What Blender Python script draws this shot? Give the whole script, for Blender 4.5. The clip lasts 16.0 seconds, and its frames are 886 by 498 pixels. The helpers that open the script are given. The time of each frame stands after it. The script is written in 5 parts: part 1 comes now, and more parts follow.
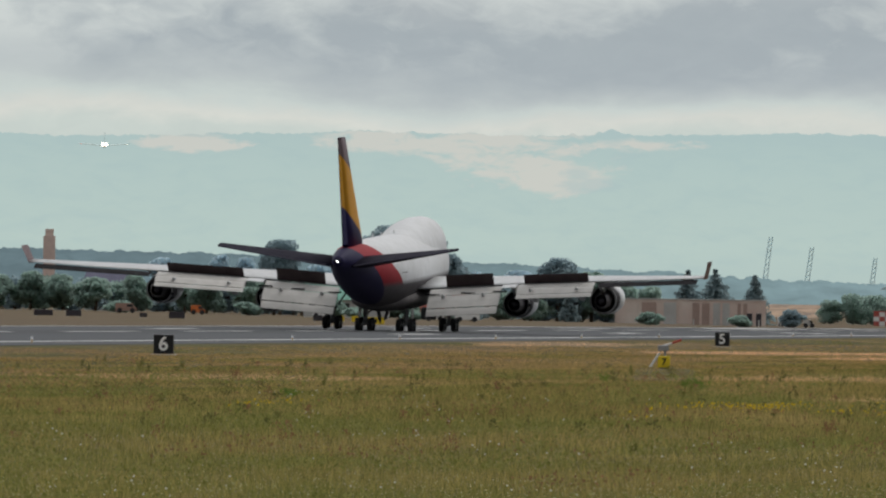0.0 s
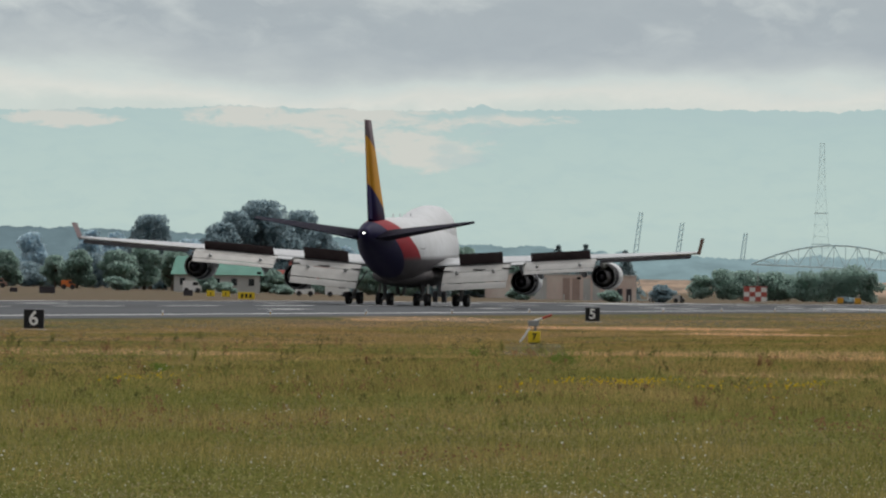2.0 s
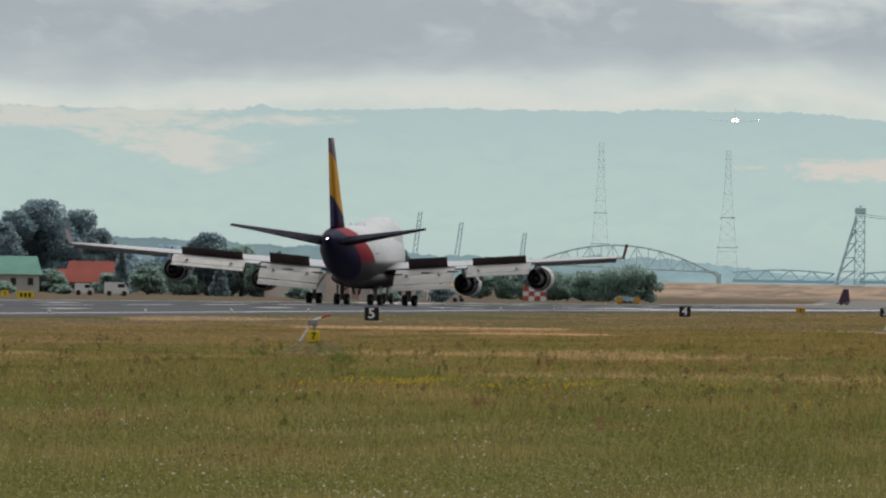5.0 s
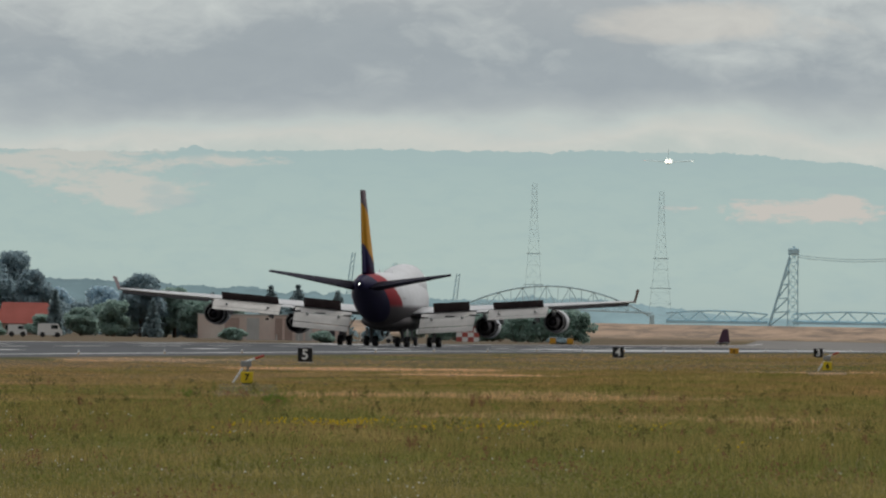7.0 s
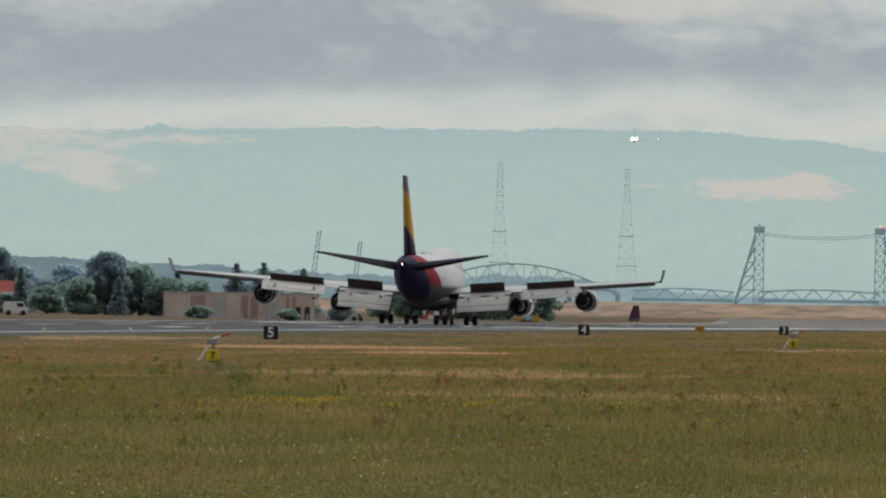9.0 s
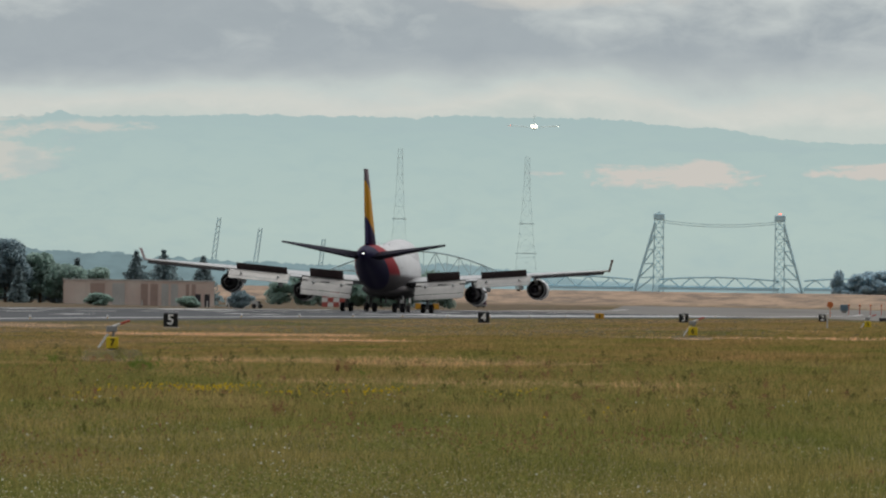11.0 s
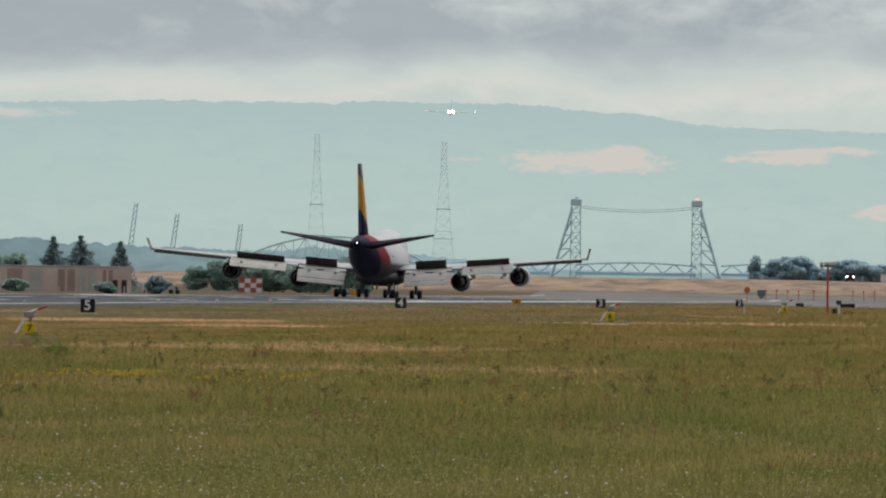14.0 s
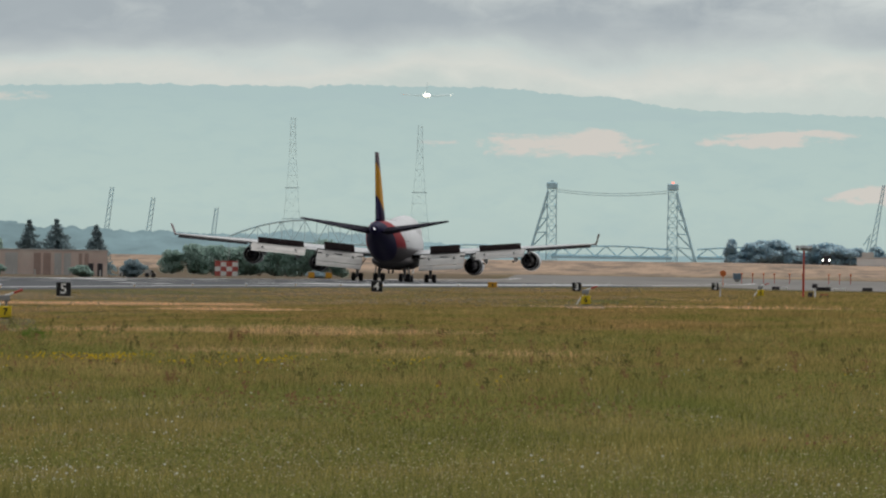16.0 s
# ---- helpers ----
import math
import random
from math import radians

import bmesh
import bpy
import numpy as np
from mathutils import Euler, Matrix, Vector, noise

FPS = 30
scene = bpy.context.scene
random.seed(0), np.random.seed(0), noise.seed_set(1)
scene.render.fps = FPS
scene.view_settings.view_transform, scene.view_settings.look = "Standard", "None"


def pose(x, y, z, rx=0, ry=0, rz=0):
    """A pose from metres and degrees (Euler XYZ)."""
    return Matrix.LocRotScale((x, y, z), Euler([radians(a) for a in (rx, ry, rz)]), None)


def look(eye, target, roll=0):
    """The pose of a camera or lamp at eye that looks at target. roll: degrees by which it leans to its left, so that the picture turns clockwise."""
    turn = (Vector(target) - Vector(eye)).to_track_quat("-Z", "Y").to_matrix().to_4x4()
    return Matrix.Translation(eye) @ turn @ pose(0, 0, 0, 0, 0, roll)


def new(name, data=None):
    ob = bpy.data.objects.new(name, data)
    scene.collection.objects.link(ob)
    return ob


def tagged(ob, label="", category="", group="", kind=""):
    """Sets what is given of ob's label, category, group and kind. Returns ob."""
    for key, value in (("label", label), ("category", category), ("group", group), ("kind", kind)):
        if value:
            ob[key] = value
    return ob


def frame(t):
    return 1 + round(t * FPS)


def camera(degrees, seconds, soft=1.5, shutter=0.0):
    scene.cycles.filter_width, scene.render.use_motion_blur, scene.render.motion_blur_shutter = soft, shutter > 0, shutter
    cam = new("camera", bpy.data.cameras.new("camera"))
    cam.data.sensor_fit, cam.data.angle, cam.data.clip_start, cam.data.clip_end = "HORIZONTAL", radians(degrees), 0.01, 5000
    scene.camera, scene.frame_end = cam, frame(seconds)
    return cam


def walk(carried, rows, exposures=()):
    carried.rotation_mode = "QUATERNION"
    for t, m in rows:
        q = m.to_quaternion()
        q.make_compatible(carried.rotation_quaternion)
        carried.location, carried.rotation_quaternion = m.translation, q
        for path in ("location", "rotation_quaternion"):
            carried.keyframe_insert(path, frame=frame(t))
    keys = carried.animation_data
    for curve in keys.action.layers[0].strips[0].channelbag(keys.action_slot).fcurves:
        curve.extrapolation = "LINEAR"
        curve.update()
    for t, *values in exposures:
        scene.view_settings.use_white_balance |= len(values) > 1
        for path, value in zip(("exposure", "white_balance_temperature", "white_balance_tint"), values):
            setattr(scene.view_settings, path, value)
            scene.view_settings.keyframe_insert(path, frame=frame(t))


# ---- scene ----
EYE = (0.0, 0.0, 3.68)
FOV = 4.0729
cam = camera(FOV, 16.0, soft=2.2)
# seconds, bearing (negative: left of the runway's direction), elevation, lean
CAMERA_ROWS = (
    (0.0, -7.8070, 0.2364, 0.88),
    (0.5, -7.5752, 0.2296, 0.88),
    (1.0, -7.5991, 0.2119, 0.89),
    (1.5, -7.6190, 0.1885, 0.90),
    (2.0, -7.2091, 0.1307, 0.92),
    (2.1, -7.1037, 0.1296, 0.91),
    (2.5, -6.8614, 0.1269, 0.89),
    (3.0, -6.6631, 0.1329, 0.87),
    (3.5, -6.5340, 0.1481, 0.86),
    (4.0, -6.3868, 0.1277, 0.88),
    (4.2, -6.3400, 0.1082, 0.91),
    (6.3, -6.0044, 0.3217, 0.90),
    (6.5, -5.9732, 0.3439, 0.90),
    (7.0, -5.8904, 0.3377, 0.91),
    (7.5, -5.8142, 0.3004, 0.92),
    (8.0, -5.7880, 0.2639, 0.91),
    (10.3, -5.5144, 0.1975, 0.92),
    (10.5, -5.4578, 0.1851, 0.93),
    (11.0, -5.2698, 0.1874, 0.91),
    (11.5, -5.0947, 0.1898, 0.93),
    (12.0, -4.9757, 0.1505, 0.92),
    (12.5, -4.9104, 0.1672, 0.92),
    (13.0, -4.9148, 0.1273, 0.93),
    (13.5, -4.9132, 0.1260, 0.93),
    (14.0, -4.8873, 0.1263, 0.88),
    (14.5, -4.8868, 0.1028, 0.90),
    (15.0, -4.8730, 0.0897, 0.87),
    (15.5, -4.8347, 0.0553, 0.87),
    (16.0, -4.7754, 0.0519, 0.87),
)


def aim(bearing, rise, lean):
    a, e = radians(bearing), radians(rise)
    way = Vector((math.sin(a) * math.cos(e), math.cos(a) * math.cos(e), math.sin(e)))
    return look(EYE, Vector(EYE) + way * 1000, lean)


walk(cam, [(t, aim(b, e, l)) for t, b, e, l in CAMERA_ROWS], [(0.0, 0.07), (2.0, 0.13), (3.0, 0.18), (3.5, 0.14), (4.2, 0.11), (6.5, -0.04), (7.0, -0.10), (8.0, -0.1), (10.5, -0.03), (16.0, 0.06)])

# ---- light: overcast sky, sun veiled by cloud ahead of the camera ----
sun = new("sun", bpy.data.lights.new("sun", "SUN"))
sun.data.energy, sun.data.angle, sun.data.color = 0.8, radians(14), (1.0, 0.95, 0.87)
SUN_RISE, SUN_BEARING = 48, 35
sun.matrix_world = look((0, 0, 0), (-math.sin(radians(SUN_BEARING)) * math.cos(radians(SUN_RISE)),
                                    -math.cos(radians(SUN_BEARING)) * math.cos(radians(SUN_RISE)), -math.sin(radians(SUN_RISE))))


class Nodes:
    """A short way to write node trees."""

    def __init__(self, tree):
        self.t = tree
        tree.nodes.clear()

    def add(self, kind, **props):
        n = self.t.nodes.new(kind)
        for k, v in props.items():
            if k == "operation":
                n.operation = v
            elif k == "data_type":
                n.data_type = v
            elif k == "blend_type":
                n.blend_type = v
            elif k == "sky_type":
                n.sky_type = v
        return n

    def link(self, a, b):
        self.t.links.new(a, b)

    def math(self, op, a, b=None):
        n = self.add("ShaderNodeMath", operation=op)
        for i, v in enumerate((a, b)):
            if v is None:
                continue
            if isinstance(v, (int, float)):
                n.inputs[i].default_value = v
            else:
                self.link(v, n.inputs[i])
        return n.outputs[0]

    def mix(self, fac, a, b, blend="MIX"):
        n = self.add("ShaderNodeMix", data_type="RGBA", blend_type=blend)
        for i, v in ((0, fac), (6, a), (7, b)):
            if isinstance(v, (int, float)):
                n.inputs[i].default_value = v
            elif isinstance(v, tuple):
                n.inputs[i].default_value = (*v, 1)
            else:
                self.link(v, n.inputs[i])
        return n.outputs[2]

    def noise(self, vec, scale, detail=4, rough=0.55, distort=0.0):
        n = self.add("ShaderNodeTexNoise")
        n.inputs["Scale"].default_value = scale
        n.inputs["Detail"].default_value = detail
        n.inputs["Roughness"].default_value = rough
        n.inputs["Distortion"].default_value = distort
        self.link(vec, n.inputs["Vector"])
        return n.outputs["Fac"]

    def ramp(self, fac, stops):
        n = self.add("ShaderNodeValToRGB")
        e = n.color_ramp.elements
        while len(e) < len(stops):
            e.new(0.5)
        for el, (p, c) in zip(e, stops):
            el.position = p
            el.color = (*c, 1) if isinstance(c, tuple) else (c, c, c, 1)
        self.link(fac, n.inputs[0])
        return n.outputs[0]

    def mapped(self, vec, scale, shift=(0, 0, 0)):
        n = self.add("ShaderNodeMapping")
        n.inputs["Scale"].default_value = scale
        n.inputs["Location"].default_value = shift
        self.link(vec, n.inputs["Vector"])
        return n.outputs[0]


def make_world():
    world = bpy.data.worlds.new("overcast_sky")
    scene.world = world
    world.use_nodes = True
    N = Nodes(world.node_tree)
    tc = N.add("ShaderNodeTexCoord").outputs["Generated"]
    sep = N.add("ShaderNodeSeparateXYZ")
    N.link(tc, sep.inputs[0])
    x, y, z = sep.outputs
    sky = N.add("ShaderNodeTexSky", sky_type="NISHITA")
    sky.sun_disc, sky.sun_elevation, sky.sun_rotation = False, radians(SUN_RISE), radians(SUN_BEARING)
    blue = N.mix(1.0, sky.outputs[0], (0.11, 0.11, 0.11), "MULTIPLY")
    # cloud banks: a bright band over the ridge, a grey deck with breaks above it
    comb = N.add("ShaderNodeCombineXYZ")
    N.link(x, comb.inputs[0]); N.link(y, comb.inputs[1]); N.link(N.math("MULTIPLY", z, 2.1), comb.inputs[2])
    co = comb.outputs[0]
    big, fine, puff = N.noise(co, 24.0, 4, 0.5, 0.3), N.noise(co, 85.0, 6, 0.58, 0.3), N.noise(co, 240.0, 6, 0.6, 0.5)
    wav = N.math("ADD", N.math("MULTIPLY", N.math("SUBTRACT", big, 0.5), 0.011),
                 N.math("ADD", N.math("MULTIPLY", N.math("SUBTRACT", fine, 0.5), 0.0045), N.math("MULTIPLY", N.math("SUBTRACT", puff, 0.5), 0.0016)))
    rise = N.math("ADD", z, wav)
    bank = N.ramp(N.math("MULTIPLY", rise, 25.0), [
        (0.0, (0.47, 0.56, 0.53)), (0.33, (0.55, 0.605, 0.57)), (0.365, (0.63, 0.645, 0.60)), (0.40, (0.545, 0.60, 0.58)),
        (0.435, (0.45, 0.495, 0.505)), (0.475, (0.372, 0.418, 0.445)), (0.55, (0.366, 0.412, 0.438)), (0.68, (0.42, 0.455, 0.47)), (1.0, (0.49, 0.51, 0.53))])
    breaks = N.math("ADD", N.math("MULTIPLY", N.noise(co, 42.0, 5, 0.52, 0.4), 0.8), N.math("MULTIPLY", puff, 0.2))
    above = N.ramp(N.math("MULTIPLY", z, 25.0), [(0.42, 0.0), (0.54, 1.0)])
    bank = N.mix(N.math("MULTIPLY", N.ramp(breaks, [(0.45, 0.0), (0.60, 0.95)]), above), bank, (0.575, 0.615, 0.605))
    # a cream rift in the deck
    bear = N.math("MULTIPLY", N.math("ARCTAN2", x, y), 57.2958)
    rift = N.math("ADD", N.math("POWER", N.math("MULTIPLY", N.math("ADD", bear, 4.55), 1 / 0.75), 2.0), N.math("POWER", N.math("MULTIPLY", N.math("SUBTRACT", z, 0.0243), 1 / 0.0017), 2.0))
    rift = N.math("SUBTRACT", N.math("ADD", 1.0, N.math("MULTIPLY", N.math("SUBTRACT", fine, 0.5), 5.0)), rift)
    bank = N.mix(N.ramp(rift, [(0.0, 0.0), (0.9, 0.7)]), bank, (0.63, 0.61, 0.56))
    bank = N.mix(0.5, bank, N.ramp(puff, [(0.3, (0.93, 0.94, 0.95)), (0.7, (1.06, 1.06, 1.05))]), "MULTIPLY")
    # the cloud deck brightens towards the zenith
    soft = N.noise(tc, 3.2, 6, 0.55, 0.3)
    deck = N.ramp(z, [(0.0, 0.45), (0.12, 0.5), (0.45, 0.72), (1.0, 0.95)])
    deck = N.mix(0.5, deck, N.ramp(soft, [(0.3, (0.62, 0.66, 0.72)), (0.7, (1.2, 1.18, 1.12))]), "MULTIPLY")
    fore = N.ramp(N.math("ADD", N.math("MULTIPLY", y, 0.5), 0.5), [(0.0, 0.40), (0.5, 0.85), (1.0, 1.3)])
    deck = N.mix(1.0, deck, fore, "MULTIPLY")
    bank = N.mix(1.0, bank, N.ramp(y, [(0.0, 0.5), (0.85, 1.0)]), "MULTIPLY")
    low = N.ramp(N.math("MULTIPLY", z, 1.0), [(0.035, 1.0), (0.10, 0.0)])
    cloud = N.mix(low, deck, bank)
    gaps = N.ramp(soft, [(0.25, 0.35), (0.45, 0.06)])
    gaps = N.math("MULTIPLY", gaps, N.math("SUBTRACT", 1.0, low))
    out = N.mix(gaps, cloud, blue)
    bg = N.add("ShaderNodeBackground")
    N.link(out, bg.inputs[0])
    bg.inputs[1].default_value = 1.0
    N.link(bg.outputs[0], N.add("ShaderNodeOutputWorld").inputs[0])


make_world()


# ---- materials ----
def material(name, rough=0.6, metal=0.0, spec=0.5):
    m = bpy.data.materials.new(name)
    m.use_nodes = True
    N = Nodes(m.node_tree)
    b = N.add("ShaderNodeBsdfPrincipled")
    b.inputs["Roughness"].default_value = rough
    b.inputs["Metallic"].default_value = metal
    b.inputs["Specular IOR Level"].default_value = spec
    N.link(b.outputs[0], N.add("ShaderNodeOutputMaterial").inputs[0])
    return m, N, b


def painted(name, col, rough=0.5, metal=0.0, grime=0.25, scale=1.2, bump=0.0, tint=None, spec=0.4):
    """Paint or bare stuff with stains at two scales."""
    m, N, b = material(name, rough, metal, spec)
    co = N.add("ShaderNodeTexCoord").outputs["Object"]
    n1, n2 = N.noise(co, scale, 5, 0.6), N.noise(co, scale * 9, 3, 0.6)
    dark = tuple(c * (1 - grime) for c in col) if tint is None else tint
    c1 = N.mix(N.ramp(n1, [(0.35, 0.0), (0.7, 1.0)]), tuple(col), dark)
    c2 = N.mix(N.ramp(n2, [(0.45, 0.0), (0.75, 0.5)]), c1, tuple(c * (1 - grime * 0.7) for c in col))
    N.link(c2, b.inputs["Base Color"])
    N.link(N.math("ADD", N.math("MULTIPLY", n1, 0.25), rough - 0.12), b.inputs["Roughness"])
    if bump:
        bp = N.add("ShaderNodeBump")
        bp.inputs["Strength"].default_value = bump
        N.link(n2, bp.inputs["Height"])
        N.link(bp.outputs[0], b.inputs["Normal"])
    return m


def let_through(N, b, col, share):
    """Thin leaves and blades pass some light on."""
    tr = N.add("ShaderNodeBsdfTranslucent")
    N.link(col, tr.inputs[0])
    ms = N.add("ShaderNodeMixShader")
    ms.inputs[0].default_value = share
    N.link(b.outputs[0], ms.inputs[1])
    N.link(tr.outputs[0], ms.inputs[2])
    out = [n for n in N.t.nodes if n.bl_idname == "ShaderNodeOutputMaterial"][0]
    N.link(ms.outputs[0], out.inputs[0])


def foliage(name, dark, light, rough=0.8, share=0.55):
    m, N, b = material(name, rough, 0, 0.2)
    geo = N.add("ShaderNodeNewGeometry")
    co = N.add("ShaderNodeTexCoord").outputs["Object"]
    r = N.math("ADD", N.math("MULTIPLY", geo.outputs["Random Per Island"], 0.6), N.math("MULTIPLY", N.noise(co, 0.5, 3), 0.4))
    col = N.ramp(r, [(0.2, dark), (0.8, light)])
    N.link(col, b.inputs["Base Color"])
    let_through(N, b, col, share)
    return m


def glowing(name, col, power):
    m = bpy.data.materials.new(name)
    m.use_nodes = True
    N = Nodes(m.node_tree)
    e = N.add("ShaderNodeEmission")
    e.inputs[0].default_value, e.inputs[1].default_value = (*col, 1), power
    N.link(e.outputs[0], N.add("ShaderNodeOutputMaterial").inputs[0])
    return m


def meadow_colour(N, co):
    """Dry straw, green and rusty patches of the field, by place."""
    big = N.noise(N.mapped(co, (0.034, 0.010, 0.0)), 1.0, 4, 0.6, 0.6)
    mid = N.noise(N.mapped(co, (0.16, 0.035, 0.0), (40, 7, 0)), 1.0, 4, 0.6, 0.4)
    rust = N.noise(N.mapped(co, (0.09, 0.018, 0.0), (11, 93, 0)), 1.0, 3, 0.6, 0.3)
    col = N.ramp(mid, [(0.37, (0.072, 0.080, 0.022)), (0.47, (0.116, 0.104, 0.031)), (0.55, (0.158, 0.122, 0.046)), (0.64, (0.205, 0.150, 0.068))])
    col = N.mix(N.ramp(big, [(0.42, 0.0), (0.58, 0.6)]), col, (0.084, 0.092, 0.024))
    col = N.mix(N.ramp(rust, [(0.42, 0.0), (0.62, 0.6)]), col, (0.142, 0.096, 0.038))
    sep = N.add("ShaderNodeSeparateXYZ")
    N.link(co, sep.inputs[0])
    # fresher growth towards the eye
    col = N.mix(N.ramp(N.math("MULTIPLY", sep.outputs[1], 0.001), [(0.22, 0.70), (0.42, 0.50), (0.70, 0.0)]), col, N.mix(N.ramp(mid, [(0.40, 0.0), (0.60, 1.0)]), (0.078, 0.092, 0.025), (0.112, 0.110, 0.036)))
    # parched strips along the runway
    strip = N.noise(N.mapped(co, (0.09, 0.006, 0.0), (3, 5, 0)), 1.0, 4, 0.6, 0.5)
    lanes = N.ramp(N.math("MULTIPLY", sep.outputs[0], -0.005), [(0.42, 0.0), (0.45, 0.40), (0.49, 0.40), (0.52, 0.15), (0.575, 0.15), (0.595, 0.55), (0.64, 0.45), (0.655, 0.05)])
    col = N.mix(N.math("MULTIPLY", lanes, N.ramp(strip, [(0.43, 0.0), (0.50, 1.0)])), col, (0.185, 0.128, 0.066))
    # parched patches where paths cross the grass
    wave = N.math("ADD", N.math("MULTIPLY", N.math("SUBTRACT", mid, 0.5), 2.0), N.math("MULTIPLY", N.math("SUBTRACT", strip, 0.5), 1.6))
    for spots, most in ((PATHS, 0.95), (PARCHED, 0.5)):
        dry = None
        for cx, cy, rx, ry in spots:
            q = N.math("ADD", N.math("POWER", N.math("MULTIPLY", N.math("SUBTRACT", sep.outputs[0], cx), 1 / rx), 2.0),
                       N.math("POWER", N.math("MULTIPLY", N.math("SUBTRACT", sep.outputs[1], cy), 1 / ry), 2.0))
            one = N.math("SUBTRACT", N.math("ADD", 1.0, wave), q)
            dry = one if dry is None else N.math("MAXIMUM", dry, one)
        col = N.mix(N.ramp(dry, [(0.0, 0.0), (0.6, most)]), col, (0.305, 0.210, 0.120))
    return col


# centre and reach of each bare path and each parched patch
PATHS = ((-104.8, 944, 13, 40), (-129, 1015, 5, 60), (-87, 866, 7, 20), (-65, 1016, 17, 30))
PARCHED = ((-60.5, 604, 15, 30), (-89, 560, 10, 24), (-42, 470, 9, 14))


def ground_material():
    m, N, b = material("field", 0.9, 0, 0.1)
    co = N.add("ShaderNodeTexCoord").outputs["Object"]
    sep = N.add("ShaderNodeSeparateXYZ")
    N.link(co, sep.inputs[0])
    col = meadow_colour(N, co)
    # mown and parched strips beside the runway and on the far bank
    straw = N.ramp(N.noise(N.mapped(co, (0.4, 0.05, 0.0)), 1.0, 5, 0.65), [(0.3, (0.14, 0.100, 0.070)), (0.7, (0.20, 0.142, 0.098))])
    mud = N.ramp(N.math("MULTIPLY", sep.outputs[0], -0.005), [(0.94, 0.0), (0.97, 0.85)])
    col = N.mix(N.math("MULTIPLY", mud, N.ramp(mid_noise(N, co), [(0.3, 0.55), (0.65, 1.0)])), col, straw)
    bank = N.ramp(N.math("MULTIPLY", sep.outputs[1], 0.0002), [(0.484, 0.0), (0.490, 1.0)])
    col = N.mix(bank, col, N.mix(N.ramp(N.noise(N.mapped(co, (0.16, 0.02, 1.6), (5, 2, 0)), 1.0, 6, 0.7, 0.4), [(0.41, 0.0), (0.59, 1.0)]), (0.55, 0.390, 0.275), (0.28, 0.215, 0.165)))
    fine = N.noise(co, 1.7, 5, 0.7)
    col = N.mix(0.55, col, N.ramp(fine, [(0.3, 0.42), (0.7, 0.92)]), "MULTIPLY")
    N.link(col, b.inputs["Base Color"])
    return m


def mid_noise(N, co):
    return N.noise(N.mapped(co, (0.05, 0.02, 0.4), (17, 29, 0)), 1.0, 5, 0.62, 0.5)


def grass_material(name, tone):
    m, N, b = material(name, 0.75, 0, 0.2)
    co = N.add("ShaderNodeTexCoord").outputs["Object"]
    geo = N.add("ShaderNodeNewGeometry")
    col = meadow_colour(N, co)
    col = N.mix(0.75, col, N.ramp(geo.outputs["Random Per Island"], [(0.0, (0.28, 0.36, 0.28)), (0.5, (0.95, 1.0, 0.95)), (0.82, (1.42, 1.34, 1.2)), (1.0, (2.0, 1.8, 1.7))]), "MULTIPLY")
    col = N.mix(1.0, col, tone, "MULTIPLY")
    N.link(col, b.inputs["Base Color"])
    let_through(N, b, col, 0.45)
    return m


def asphalt_material():
    m, N, b = material("asphalt", 0.85, 0, 0.15)
    co = N.add("ShaderNodeTexCoord").outputs["Object"]
    n1 = N.noise(N.mapped(co, (0.35, 0.012, 1)), 1.0, 5, 0.6)
    n2 = N.noise(co, 2.5, 5, 0.7)
    col = N.ramp(n1, [(0.3, (0.062, 0.068, 0.077)), (0.7, (0.094, 0.099, 0.106))])
    col = N.mix(0.5, col, N.ramp(n2, [(0.3, 0.75), (0.7, 1.25)]), "MULTIPLY")
    sep = N.add("ShaderNodeSeparateXYZ")
    N.link(co, sep.inputs[0])
    # rubber laid down by landing wheels along the middle
    off = N.math("ABSOLUTE", N.math("ADD", sep.outputs[0], 163.0))
    rub = N.math("MULTIPLY", N.ramp(N.math("MULTIPLY", off, 0.05), [(0.12, 0.75), (0.5, 0.0)]), N.ramp(n1, [(0.35, 0.4), (0.6, 1.0)]))
    col = N.mix(rub, col, (0.055, 0.058, 0.062))
    N.link(col, b.inputs["Base Color"])
    N.link(N.ramp(n1, [(0.3, 0.75), (0.7, 0.95)]), b.inputs["Roughness"])
    return m


